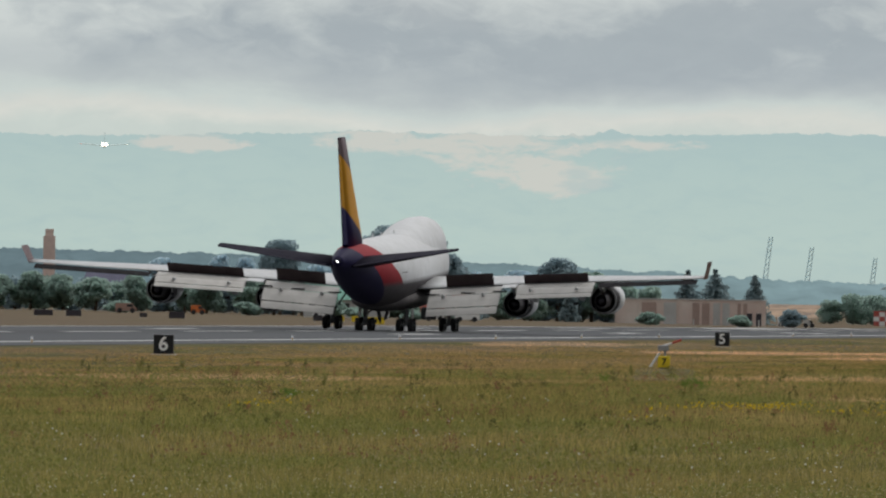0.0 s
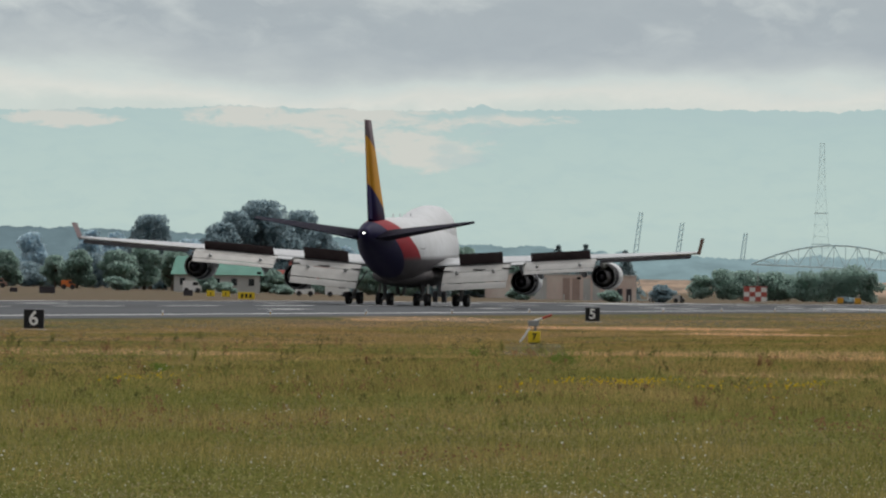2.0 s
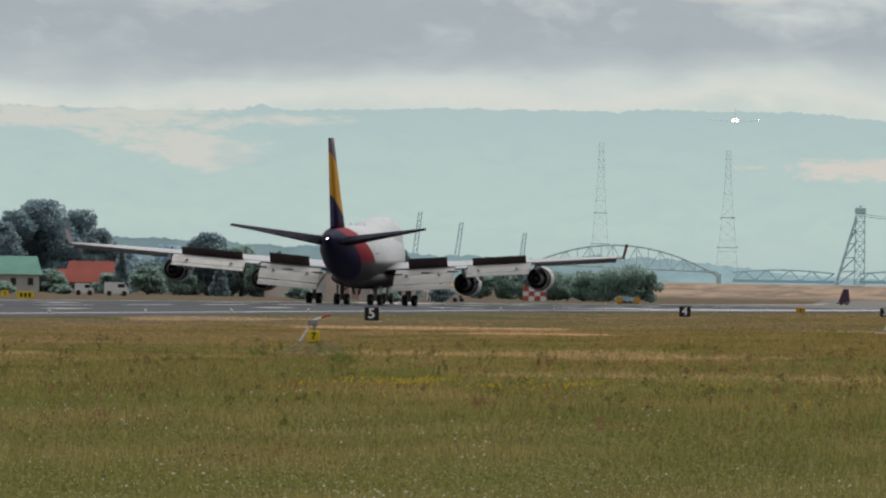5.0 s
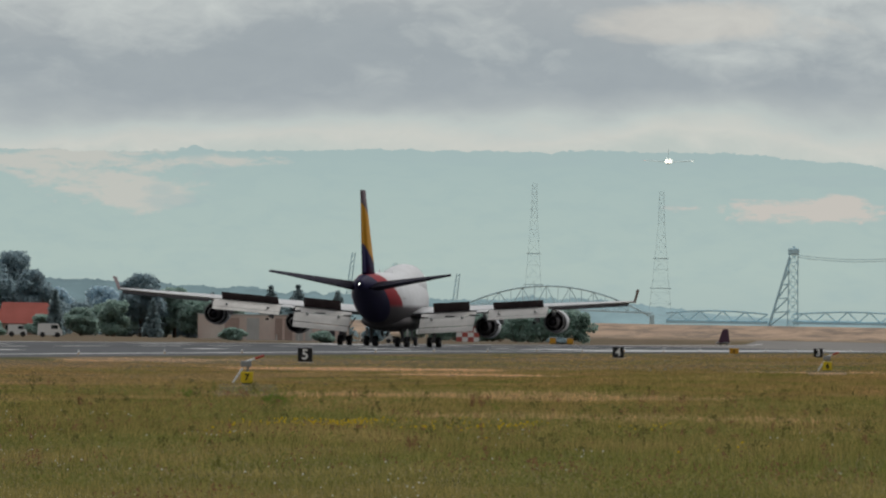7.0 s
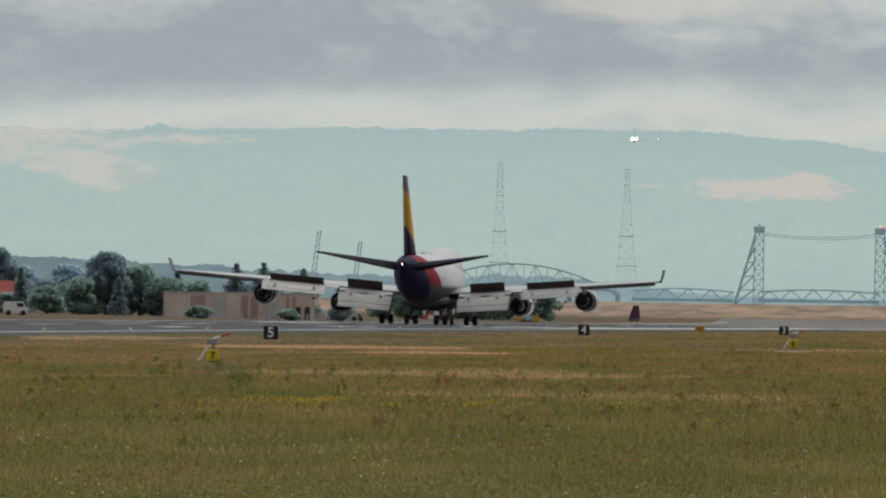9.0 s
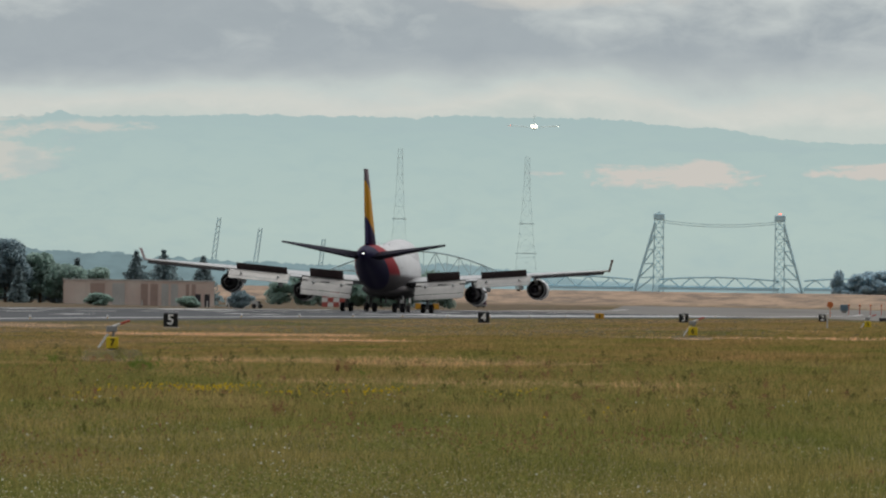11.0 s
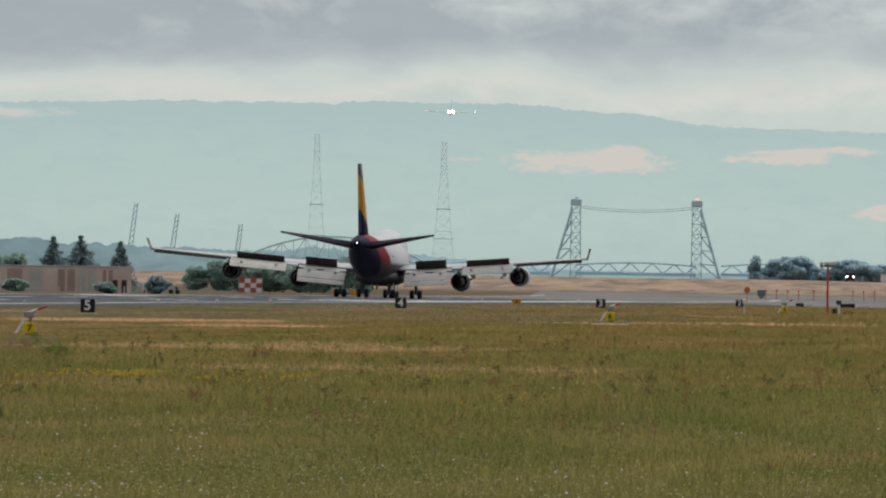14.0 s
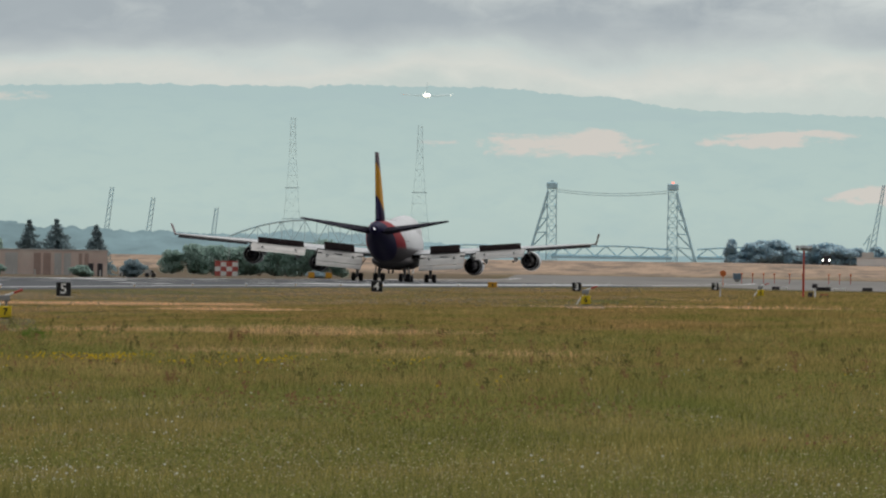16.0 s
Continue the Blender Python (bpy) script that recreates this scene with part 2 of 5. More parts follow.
def fuselage_paint():
    """Pale grey-white body with a red band and a navy tail, by length; belly darkened for shade."""
    m, N, b = material("fuselage_paint", 0.55, 0, 0.07)
    co = N.add("ShaderNodeTexCoord").outputs["Object"]
    sep = N.add("ShaderNodeSeparateXYZ")
    N.link(co, sep.inputs[0])
    along = N.math("ADD", sep.outputs[1], N.math("MULTIPLY", N.math("SUBTRACT", 9.0, sep.outputs[2]), -2.8))
    n = N.noise(co, 0.8, 5, 0.6)
    white = N.ramp(n, [(0.35, (0.70, 0.71, 0.73)), (0.7, (0.60, 0.61, 0.62))])
    # grey underside paint, taken darker to stand for shade beneath the body
    shaded_belly = N.ramp(N.noise(co, 1.5, 4), [(0.3, (0.12, 0.108, 0.112)), (0.7, (0.085, 0.078, 0.084))])
    red = N.ramp(n, [(0.3, (0.34, 0.022, 0.034)), (0.7, (0.28, 0.02, 0.03))])
    navy = N.ramp(n, [(0.3, (0.018, 0.017, 0.055)), (0.7, (0.026, 0.021, 0.064))])
    col = N.mix(N.ramp(N.math("MULTIPLY", along, 0.025), [(0.265, 0.0), (0.269, 1.0)]), red, white)
    col = N.mix(N.ramp(N.math("MULTIPLY", sep.outputs[2], 0.1), [(0.47, 0.0), (0.52, 1.0)]), shaded_belly, col)
    col = N.mix(N.ramp(N.math("MULTIPLY", along, 0.025), [(0.085, 0.0), (0.089, 1.0)]), navy, col)
    N.link(col, b.inputs["Base Color"])
    return m


def fin_paint():
    m, N, b = material("fin_paint", 0.55, 0, 0.08)
    co = N.add("ShaderNodeTexCoord").outputs["Object"]
    sep = N.add("ShaderNodeSeparateXYZ")
    N.link(co, sep.inputs[0])
    slant = N.math("ADD", sep.outputs[2], N.math("MULTIPLY", sep.outputs[1], 0.30))
    n = N.noise(co, 1.0, 4)
    navy, yellow = (0.03, 0.026, 0.09), N.ramp(n, [(0.3, (0.62, 0.30, 0.025)), (0.7, (0.55, 0.26, 0.03))])
    top = N.ramp(n, [(0.3, (0.15, 0.11, 0.12)), (0.7, (0.12, 0.09, 0.11))])
    col = N.mix(N.ramp(N.math("MULTIPLY", slant, 0.05), [(0.645, 0.0), (0.65, 1.0)]), navy, yellow)
    col = N.mix(N.ramp(N.math("MULTIPLY", slant, 0.05), [(0.85, 0.0), (0.855, 1.0)]), col, top)
    N.link(col, b.inputs["Base Color"])
    return m


M_FIELD, M_ASPHALT = ground_material(), asphalt_material()
M_GRASS = grass_material("grass_blades", (2.97, 2.73, 2.98))
M_BODY, M_FIN = fuselage_paint(), fin_paint()
# navy, spoiler, gap, exhaust and tyre darks are lifted a little for haze
M_NAVY = painted("navy_paint", (0.022, 0.020, 0.036), 0.7, spec=0.03)
# belly and fairing grey, with the underside's shade put into it
M_BELLYSHADE = painted("shaded_belly_grey", (0.13, 0.12, 0.122), 0.6, grime=0.3, spec=0.1)
M_WING = painted("wing_grey", (0.55, 0.56, 0.57), 0.4, grime=0.2)
M_FLAP = painted("flap_white", (0.52, 0.505, 0.48), 0.45, grime=0.22, scale=0.7)
M_SPOILER = painted("spoiler_brown", (0.085, 0.064, 0.066), 0.8, spec=0.1)
M_SEAM = painted("dark_gap", (0.026, 0.025, 0.028), 0.8, spec=0.05)
M_COWL = painted("cowl_paint", (0.66, 0.67, 0.69), 0.3, grime=0.15)
M_DUCT = painted("exhaust_metal", (0.040, 0.037, 0.048), 0.6, 0.0, grime=0.4, spec=0.2)
M_NOZZLE = painted("nozzle_metal", (0.13, 0.12, 0.13), 0.5, 0.4, grime=0.4)
M_STEEL = painted("gear_steel", (0.30, 0.30, 0.31), 0.45, 0.3)
M_RUBBER = painted("tyre_rubber", (0.032, 0.032, 0.035), 0.85)
M_BLACK = painted("black_paint", (0.012, 0.013, 0.016), 0.6)
M_WHITE = painted("white_paint", (0.86, 0.86, 0.85), 0.6, grime=0.08)
M_NUMERAL = painted("sign_white", (0.95, 0.95, 0.94), 0.6, grime=0.03)
M_LINE = painted("worn_line_paint", (0.74, 0.74, 0.72), 0.7, grime=0.3, scale=0.15)
M_YELLOW = painted("yellow_paint", (0.92, 0.68, 0.03), 0.55)
M_AMBER = painted("amber_paint", (0.70, 0.36, 0.03), 0.55)
M_RED = painted("red_paint", (0.55, 0.07, 0.045), 0.55)
M_FADEDRED = painted("faded_red_paint", (0.52, 0.13, 0.11), 0.7)
M_ORANGE = painted("orange_paint", (0.75, 0.20, 0.05), 0.55)
M_GREY = painted("grey_paint", (0.34, 0.35, 0.36), 0.55)
M_DARK = painted("dark_panel", (0.05, 0.045, 0.055), 0.65)
M_GREENROOF = painted("green_roof_metal", (0.14, 0.36, 0.28), 0.5, scale=0.3)
M_REDROOF = painted("red_roof", (0.42, 0.10, 0.075), 0.7, scale=0.4)
M_WALLTAN = painted("tan_concrete", (0.80, 0.71, 0.64), 0.85, grime=0.3, scale=0.16, tint=(0.66, 0.50, 0.44))
M_WALLWHITE = painted("white_wall", (0.62, 0.62, 0.60), 0.8, scale=0.3)
M_WALLPINK = painted("faded_brick", (0.42, 0.27, 0.22), 0.85, scale=0.25)
# haze is mixed into needle and leaf colours, paler and bluer than foliage
M_NEEDLE = foliage("needles_hazed", (0.25, 0.33, 0.35), (0.29, 0.37, 0.39), share=0.7)
M_BARK = painted("bark", (0.12, 0.09, 0.065), 0.9, scale=3)
M_LEAF = foliage("leaf_green_hazed", (0.34, 0.46, 0.41), (0.38, 0.50, 0.45), share=0.8)
M_LEAFDARK = foliage("leaf_dark_hazed", (0.32, 0.42, 0.46), (0.35, 0.45, 0.49), share=0.8)
M_LEAFHAZE = foliage("leaf_haze_blue", (0.52, 0.66, 0.73), (0.56, 0.70, 0.77), share=0.8)
M_FARWOOD = foliage("far_leaf_hazed", (0.56, 0.70, 0.76), (0.60, 0.74, 0.80), share=0.8)
# distant steelwork: pale blue haze is mixed into both steel colours
M_PYLON = painted("haze_pale_steel", (0.58, 0.78, 0.84), 0.9, 0.0, spec=0.1)
M_BRIDGE = painted("haze_blue_steel", (0.54, 0.80, 0.90), 0.9, spec=0.1)
M_LAMP = glowing("white_lamp", (1.0, 0.97, 0.92), 9.0)
M_LANDING = glowing("landing_lamp", (1.0, 0.90, 0.74), 4.0)
M_REDLAMP = glowing("red_lamp", (1.0, 0.25, 0.18), 2.0)
M_GLASS, _n, _b = material("dark_glass", 0.1, 0, 0.5)
_b.inputs["Base Color"].default_value = (0.02, 0.025, 0.03, 1)
M_PURPLE = painted("purple_paint", (0.10, 0.045, 0.085), 0.5)
M_FLOWER = foliage("white_petals", (0.78, 0.76, 0.66), (0.88, 0.86, 0.78))
M_FLORET = foliage("cream_florets", (0.84, 0.76, 0.46), (0.94, 0.88, 0.62), share=0.65)
M_FLOWERY = foliage("yellow_petals", (0.66, 0.44, 0.02), (0.86, 0.62, 0.04))
M_RUST = foliage("rusty_weed", (0.22, 0.125, 0.065), (0.34, 0.19, 0.10))
M_WEED = foliage("tall_weed", (0.19, 0.20, 0.05), (0.33, 0.32, 0.11))
M_DARKWEED = foliage("dark_weed", (0.10, 0.105, 0.035), (0.17, 0.16, 0.06))
M_FRESH = foliage("fresh_weed", (0.13, 0.21, 0.035), (0.20, 0.28, 0.06))
M_SEED = foliage("seed_straw", (0.30, 0.25, 0.12), (0.52, 0.45, 0.27))


# ---- mesh helpers ----
def mesh_of(bm, name):
    me = bpy.data.meshes.new(name)
    bm.normal_update()
    bm.to_mesh(me)
    bm.free()
    return me


def part(name, bm, mat, parent=None, label="", smooth=False):
    me = mesh_of(bm, name) if isinstance(bm, bmesh.types.BMesh) else bm
    if not me.materials:
        me.materials.append(mat)
    if smooth:
        for p in me.polygons:
            p.use_smooth = True
    ob = new(name, me)
    if parent is not None:
        ob.parent = parent
    return tagged(ob, label)


def thing(name, m, label, category, group="", kind=""):
    ob = new(name)
    ob.matrix_basis = m
    return tagged(ob, label, category, group, kind)


def box(sx, sy, sz, at=(0, 0, 0), bevel=0.0, m=None, bm=None):
    """A box that stands on at, with worn edges."""
    own = bm is None
    b = bmesh.new()
    bmesh.ops.create_cube(b, size=1, matrix=Matrix.Translation((at[0], at[1], at[2] + sz / 2)) @ Matrix.Diagonal((sx, sy, sz, 1)))
    if bevel:
        bmesh.ops.bevel(b, geom=b.edges[:], offset=bevel, segments=2, affect="EDGES", profile=0.5)
    if m is not None:
        bmesh.ops.transform(b, matrix=m, verts=b.verts)
    if own:
        return b
    me = mesh_of(b, "tmp")
    bm.from_mesh(me)
    bpy.data.meshes.remove(me)
    return bm


def bar(bm, a, b, r=0.1, r2=None, sides=6):
    """A round or square bar from a to b, added to bm."""
    a, b = Vector(a), Vector(b)
    d = b - a
    m = Matrix.Translation((a + b) / 2) @ d.to_track_quat("Z", "Y").to_matrix().to_4x4()
    bmesh.ops.create_cone(bm, cap_ends=True, segments=sides, radius1=r, radius2=r if r2 is None else r2, depth=d.length, matrix=m)
    return bm


def loft(rings, close=True, bm=None):
    """Skin over rings of points with equal counts."""
    bm = bm or bmesh.new()
    vs = [[bm.verts.new(p) for p in ring] for ring in rings]
    n = len(vs[0])
    for a, b in zip(vs, vs[1:]):
        for i in range(n):
            bm.faces.new((a[i], a[(i + 1) % n], b[(i + 1) % n], b[i]))
    if close:
        bm.faces.new(vs[0][::-1])
        bm.faces.new(vs[-1])
    bmesh.ops.recalc_face_normals(bm, faces=bm.faces)
    return bm


def lathe(profile, n=24, axis="Y", close=False):
    """Rings about the y axis (or z) from (place, radius) pairs."""
    rings = []
    for p, r in profile:
        ring = []
        for i in range(n):
            a = 2 * math.pi * i / n
            ring.append((r * math.cos(a), p, r * math.sin(a)) if axis == "Y" else (r * math.cos(a), r * math.sin(a), p))
        rings.append(ring)
    return loft(rings, close)


def smoothstep(a, b, v):
    v = min(1, max(0, (v - a) / (b - a)))
    return v * v * (3 - 2 * v)


def land(x, y):
    """Height of the ground: a raised runway, a field that sinks a little far off, and a bank behind."""
    sink = 0.0008 * max(0.0, min(y, 2100) - 1350)
    prof = ((-400, 1.75), (-300, 1.7), (-215, 0.95), (-190, 0.75), (-186, 0.84), (-163, 0.74), (-140, 0.50), (-134, 0.38), (-122, 0.04), (-116, 0.0), (3000, 0.0))
    z = prof[0][1]
    for (x0, z0), (x1, z1) in zip(prof, prof[1:]):
        if x0 <= x <= x1:
            z = z0 + (z1 - z0) * (x - x0) / (x1 - x0)
    z -= sink * smoothstep(-420, -320, x)
    if y > 2250:
        k = smoothstep(2450, 2530, y + 25 * noise.noise((x * 0.01, 1.7, 0)))
        z += (1.5 - z) * smoothstep(2385, 2460, y)
        z += k * (2.4 + 0.35 * noise.noise((x * 0.012, y * 0.004, 3.1)) + 0.22 * noise.noise((x * 0.05, y * 0.01, 7.7)))
    return z


def spot(bearing, dist, up=None):
    """A place on the ground by bearing and distance from the eye."""
    x, y = dist * math.sin(radians(bearing)), dist * math.cos(radians(bearing))
    return x, y, land(x, y) if up is None else up


def facing(bearing, dist, turn=0, up=None):
    """A pose on the ground whose -y side is turned to the eye."""
    x, y, z = spot(bearing, dist, up)
    return pose(x, y, z, 0, 0, -bearing + turn)


# ---- the large structure ----
def make_ground():
    xs = [-2600, -1600, -1000, -800, -650, -550, -480, -430, -400, -370, -345, -320, -300, -280, -260, -240, -228, -215, -200, -190, -189, -186, -175, -163, -152, -140, -134, -131, -128, -125,
          -122, -119, -116, -105, -95, -80, -60, -40, -20, 0, 30, 80, 200, 500, 1000, 2000]
    ys = [-800, -300, 0, 100, 200] + list(range(300, 2000, 50)) + list(range(2000, 2440, 25)) + list(range(2440, 2640, 10)) + list(range(2640, 3000, 60)) + [3200, 3600, 4100, 4600, 4900]
    verts = [(x, y, land(x, y)) for y in ys for x in xs]
    n = len(xs)
    faces = [(j * n + i, j * n + i + 1, (j + 1) * n + i + 1, (j + 1) * n + i) for j in range(len(ys) - 1) for i in range(n - 1)]
    me = bpy.data.meshes.new("ground")
    me.from_pydata(verts, [], faces)
    tagged(part("ground", me, M_FIELD, None, "rough grass airfield, green and straw with parched strips", True), category="ground", kind="structure")


def strip(name, x0, x1, y0, y1, up, mat, label, step=30, parent=None):
    xs = [x0] + [x for x in (-186, -175, -163, -152, -140, -134, -131, -128, -125, -122, -119, -116) if x0 < x < x1] + [x1]
    ys = [y0 + (y1 - y0) * i / max(1, round((y1 - y0) / step)) for i in range(max(1, round((y1 - y0) / step)) + 1)]
    n = len(xs)
    verts = [(x, y, land(x, y) + up) for y in ys for x in xs]
    faces = [(j * n + i, j * n + i + 1, (j + 1) * n + i + 1, (j + 1) * n + i) for j in range(len(ys) - 1) for i in range(n - 1)]
    # sides down into the ground
    verts += [(x, y, land(x, y) - 0.1) for y in ys for x in (xs[0], xs[-1])]
    base = len(xs) * len(ys)
    for j in range(len(ys) - 1):
        faces.append((j * n, (j + 1) * n, base + 2 * j + 2, base + 2 * j))
        faces.append((j * n + n - 1, base + 2 * j + 1, base + 2 * j + 3, (j + 1) * n + n - 1))
    me = bpy.data.meshes.new(name)
    me.from_pydata(verts, [], faces)
    ob = part(name, me, mat, parent, label, False)
    return ob


def make_runway():
    tagged(strip("runway", -188.5, -134.5, 250, 2040, 0.03, M_ASPHALT, "long grey asphalt runway with rubber marks and white lines"), category="runway", kind="structure")
    for x in (-140.4, -186.0):
        tagged(strip("edge_line", x, x + 0.9, 300, 2400, 0.040, M_LINE, "worn white runway edge line"), category="marking", kind="structure")
    y = 420
    while y < 1960:
        tagged(strip("centre_line", -163.45, -162.55, y, y + 36, 0.040, M_LINE, "worn white runway centre stripe", 36), category="marking", kind="structure")
        y += 61
    for y, pairs in ((1080, 1), (1232, 1), (1384, 2), (1537, 2), (1690, 3)):
        for side in (-1, 1):
            for k in range(pairs):
                xx = -163 + side * (11 + 3.3 * k) - 0.9
                tagged(strip("touchdown_bar", xx, xx + 1.8, y, y + 23, 0.040, M_LINE, "white touchdown zone bar on the runway", 23), category="marking", kind="structure")
    for side in (-1, 1):
        xx = -163 + side * 15.5 - 4.5
        tagged(strip("aiming_bar", xx, xx + 9, 1575, 1621, 0.042, M_LINE, "broad white aiming bar on the runway", 23), category="marking", kind="structure")
    # pale lane imitates mirage glare; the sections beyond are paled for haze
    tagged(strip("mirage_lane", -147, -141.2, 1590, 2060, 0.036, M_MIRAGE, "pale smooth runway lane imitating mirage glare"), category="runway", kind="structure")
    tagged(strip("runway_end_section", -188.5, -134.5, 2040.2, 2430, 0.03, M_HAZEPAVE, "end of the runway, paled by sheen and haze in its colour"), category="runway", kind="structure")
    tagged(strip("taxiway", -134.4, 80, 2150, 2430, 0.03, M_HAZEPAVE, "taxiway across the runway end, paled by haze in its colour"), category="taxiway", kind="structure")


def make_hills():
    """A far ridge behind everything: it glows, with haze, mist and light put into its colour."""
    m = bpy.data.materials.new("hazy_hill")
    m.use_nodes = True
    N = Nodes(m.node_tree)
    co = N.add("ShaderNodeTexCoord").outputs["Object"]
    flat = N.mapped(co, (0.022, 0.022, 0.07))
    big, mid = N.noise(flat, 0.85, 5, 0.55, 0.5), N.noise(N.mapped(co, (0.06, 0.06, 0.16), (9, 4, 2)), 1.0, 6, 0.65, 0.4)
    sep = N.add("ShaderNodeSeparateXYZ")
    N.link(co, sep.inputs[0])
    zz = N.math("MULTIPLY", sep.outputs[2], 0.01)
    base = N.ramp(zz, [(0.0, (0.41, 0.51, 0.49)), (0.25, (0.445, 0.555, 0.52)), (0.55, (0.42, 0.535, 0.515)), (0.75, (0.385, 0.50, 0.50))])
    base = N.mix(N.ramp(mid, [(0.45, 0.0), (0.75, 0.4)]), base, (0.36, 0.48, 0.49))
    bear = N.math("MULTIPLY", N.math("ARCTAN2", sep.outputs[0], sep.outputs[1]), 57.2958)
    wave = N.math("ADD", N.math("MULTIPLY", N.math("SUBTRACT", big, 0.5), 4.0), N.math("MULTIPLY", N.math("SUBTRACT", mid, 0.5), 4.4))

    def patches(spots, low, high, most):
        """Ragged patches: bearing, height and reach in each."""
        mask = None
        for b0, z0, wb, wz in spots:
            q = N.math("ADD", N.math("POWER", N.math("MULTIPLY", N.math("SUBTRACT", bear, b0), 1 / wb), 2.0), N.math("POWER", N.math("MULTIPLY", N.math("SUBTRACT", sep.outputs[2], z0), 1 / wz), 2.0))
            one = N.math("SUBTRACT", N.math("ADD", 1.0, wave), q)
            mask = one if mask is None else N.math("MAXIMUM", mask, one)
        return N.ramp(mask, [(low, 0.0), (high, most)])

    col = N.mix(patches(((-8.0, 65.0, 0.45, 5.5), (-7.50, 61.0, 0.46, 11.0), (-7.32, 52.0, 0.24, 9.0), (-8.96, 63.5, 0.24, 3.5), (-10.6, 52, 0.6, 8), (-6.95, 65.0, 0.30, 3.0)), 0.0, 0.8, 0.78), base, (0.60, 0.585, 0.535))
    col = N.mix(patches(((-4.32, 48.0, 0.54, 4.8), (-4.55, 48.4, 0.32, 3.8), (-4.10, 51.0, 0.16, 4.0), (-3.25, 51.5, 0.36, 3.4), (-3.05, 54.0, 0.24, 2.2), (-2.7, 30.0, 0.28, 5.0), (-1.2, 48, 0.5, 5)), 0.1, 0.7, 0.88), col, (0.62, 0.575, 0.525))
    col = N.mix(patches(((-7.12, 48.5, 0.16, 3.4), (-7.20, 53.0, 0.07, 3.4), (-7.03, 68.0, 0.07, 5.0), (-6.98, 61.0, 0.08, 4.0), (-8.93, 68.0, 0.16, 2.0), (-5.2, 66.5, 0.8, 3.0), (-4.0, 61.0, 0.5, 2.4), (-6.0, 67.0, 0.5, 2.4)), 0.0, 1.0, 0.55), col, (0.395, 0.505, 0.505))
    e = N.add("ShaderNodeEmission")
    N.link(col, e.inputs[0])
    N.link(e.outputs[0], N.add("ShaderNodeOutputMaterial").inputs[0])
    crest = ((-40, 60), (-14, 64), (-9.6, 66), (-8, 69), (-7.3, 68.6), (-7.13, 69.0), (-7.09, 70.2), (-7.04, 71.4), (-7.0, 70.2), (-6.93, 69.4), (-6.8, 69.6), (-6.2, 70.5), (-5.4, 71), (-4.7, 71.5), (-4.1, 69), (-3.7, 64), (-3.2, 63), (-2.6, 61), (0, 55), (6, 48), (40, 40))
    verts, faces = [], []
    cols = [-30 + i * 0.012 for i in range(3400)]
    for i, b in enumerate(cols):
        top = crest[-1][1]
        for (b0, z0), (b1, z1) in zip(crest, crest[1:]):
            if b0 <= b < b1:
                top = z0 + (z1 - z0) * smoothstep(b0, b1, b)
        top += 1.0 * noise.noise((b * 3, 0, 0)) + 0.8 * noise.noise((b * 11, 5, 0)) + 0.7 * noise.noise((b * 34, 9, 0)) + 0.5 * noise.noise((b * 90, 2, 0))
        for k, (zf, d) in enumerate(((0, 4760), (0.5, 4800), (0.85, 4830), (1.0, 4860), (0.6, 4940))):
            verts.append((d * math.sin(radians(b)), d * math.cos(radians(b)), -2 + (top + 2) * zf))
        if i:
            for k in range(4):
                p = (i - 1) * 5 + k
                faces.append((p, p + 5, p + 6, p + 1))
    me = bpy.data.meshes.new("hill_backdrop")
    me.from_pydata(verts, [], faces)
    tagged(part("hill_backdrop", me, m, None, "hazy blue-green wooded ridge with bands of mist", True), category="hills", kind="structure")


# far pavement: grazing sheen and haze are put into the colour
M_HAZEPAVE = painted("hazed_pavement", (0.195, 0.182, 0.168), 0.85, grime=0.25, scale=0.06)
# bright colour of the lane stands for sky mirrored in a mirage
M_MIRAGE = painted("mirage_glare", (0.42, 0.43, 0.42), 0.35, grime=0.12, scale=0.05)
make_ground()
make_runway()
make_hills()


# ---- leaves, trees ----
def leaf_mesh(name, points, size, mat, rng=None):
    """Many small leaf clumps: bent quads turned every way."""
    rng = rng or np.random.default_rng(3)
    p = np.asarray(points)
    n = len(p)
    a = rng.normal(size=(n, 3)); a /= np.linalg.norm(a, axis=1)[:, None]
    b = rng.normal(size=(n, 3)); b -= a * (a * b).sum(1)[:, None]; b /= np.linalg.norm(b, axis=1)[:, None]
    c = np.cross(a, b)
    s = size * (0.6 + 0.8 * rng.random((n, 1)))
    quad = np.stack([p - a * s - b * s * 0.7, p + a * s - b * s * 0.5 + c * s * 0.3, p + a * s * 0.9 + b * s * 0.7, p - a * s * 0.8 + b * s * 0.8 + c * s * 0.35], 1)
    me = bpy.data.meshes.new(name)
    me.from_pydata(quad.reshape(-1, 3).tolist(), [], [(4 * i, 4 * i + 1, 4 * i + 2, 4 * i + 3) for i in range(n)])
    me.materials.append(mat)
    return me


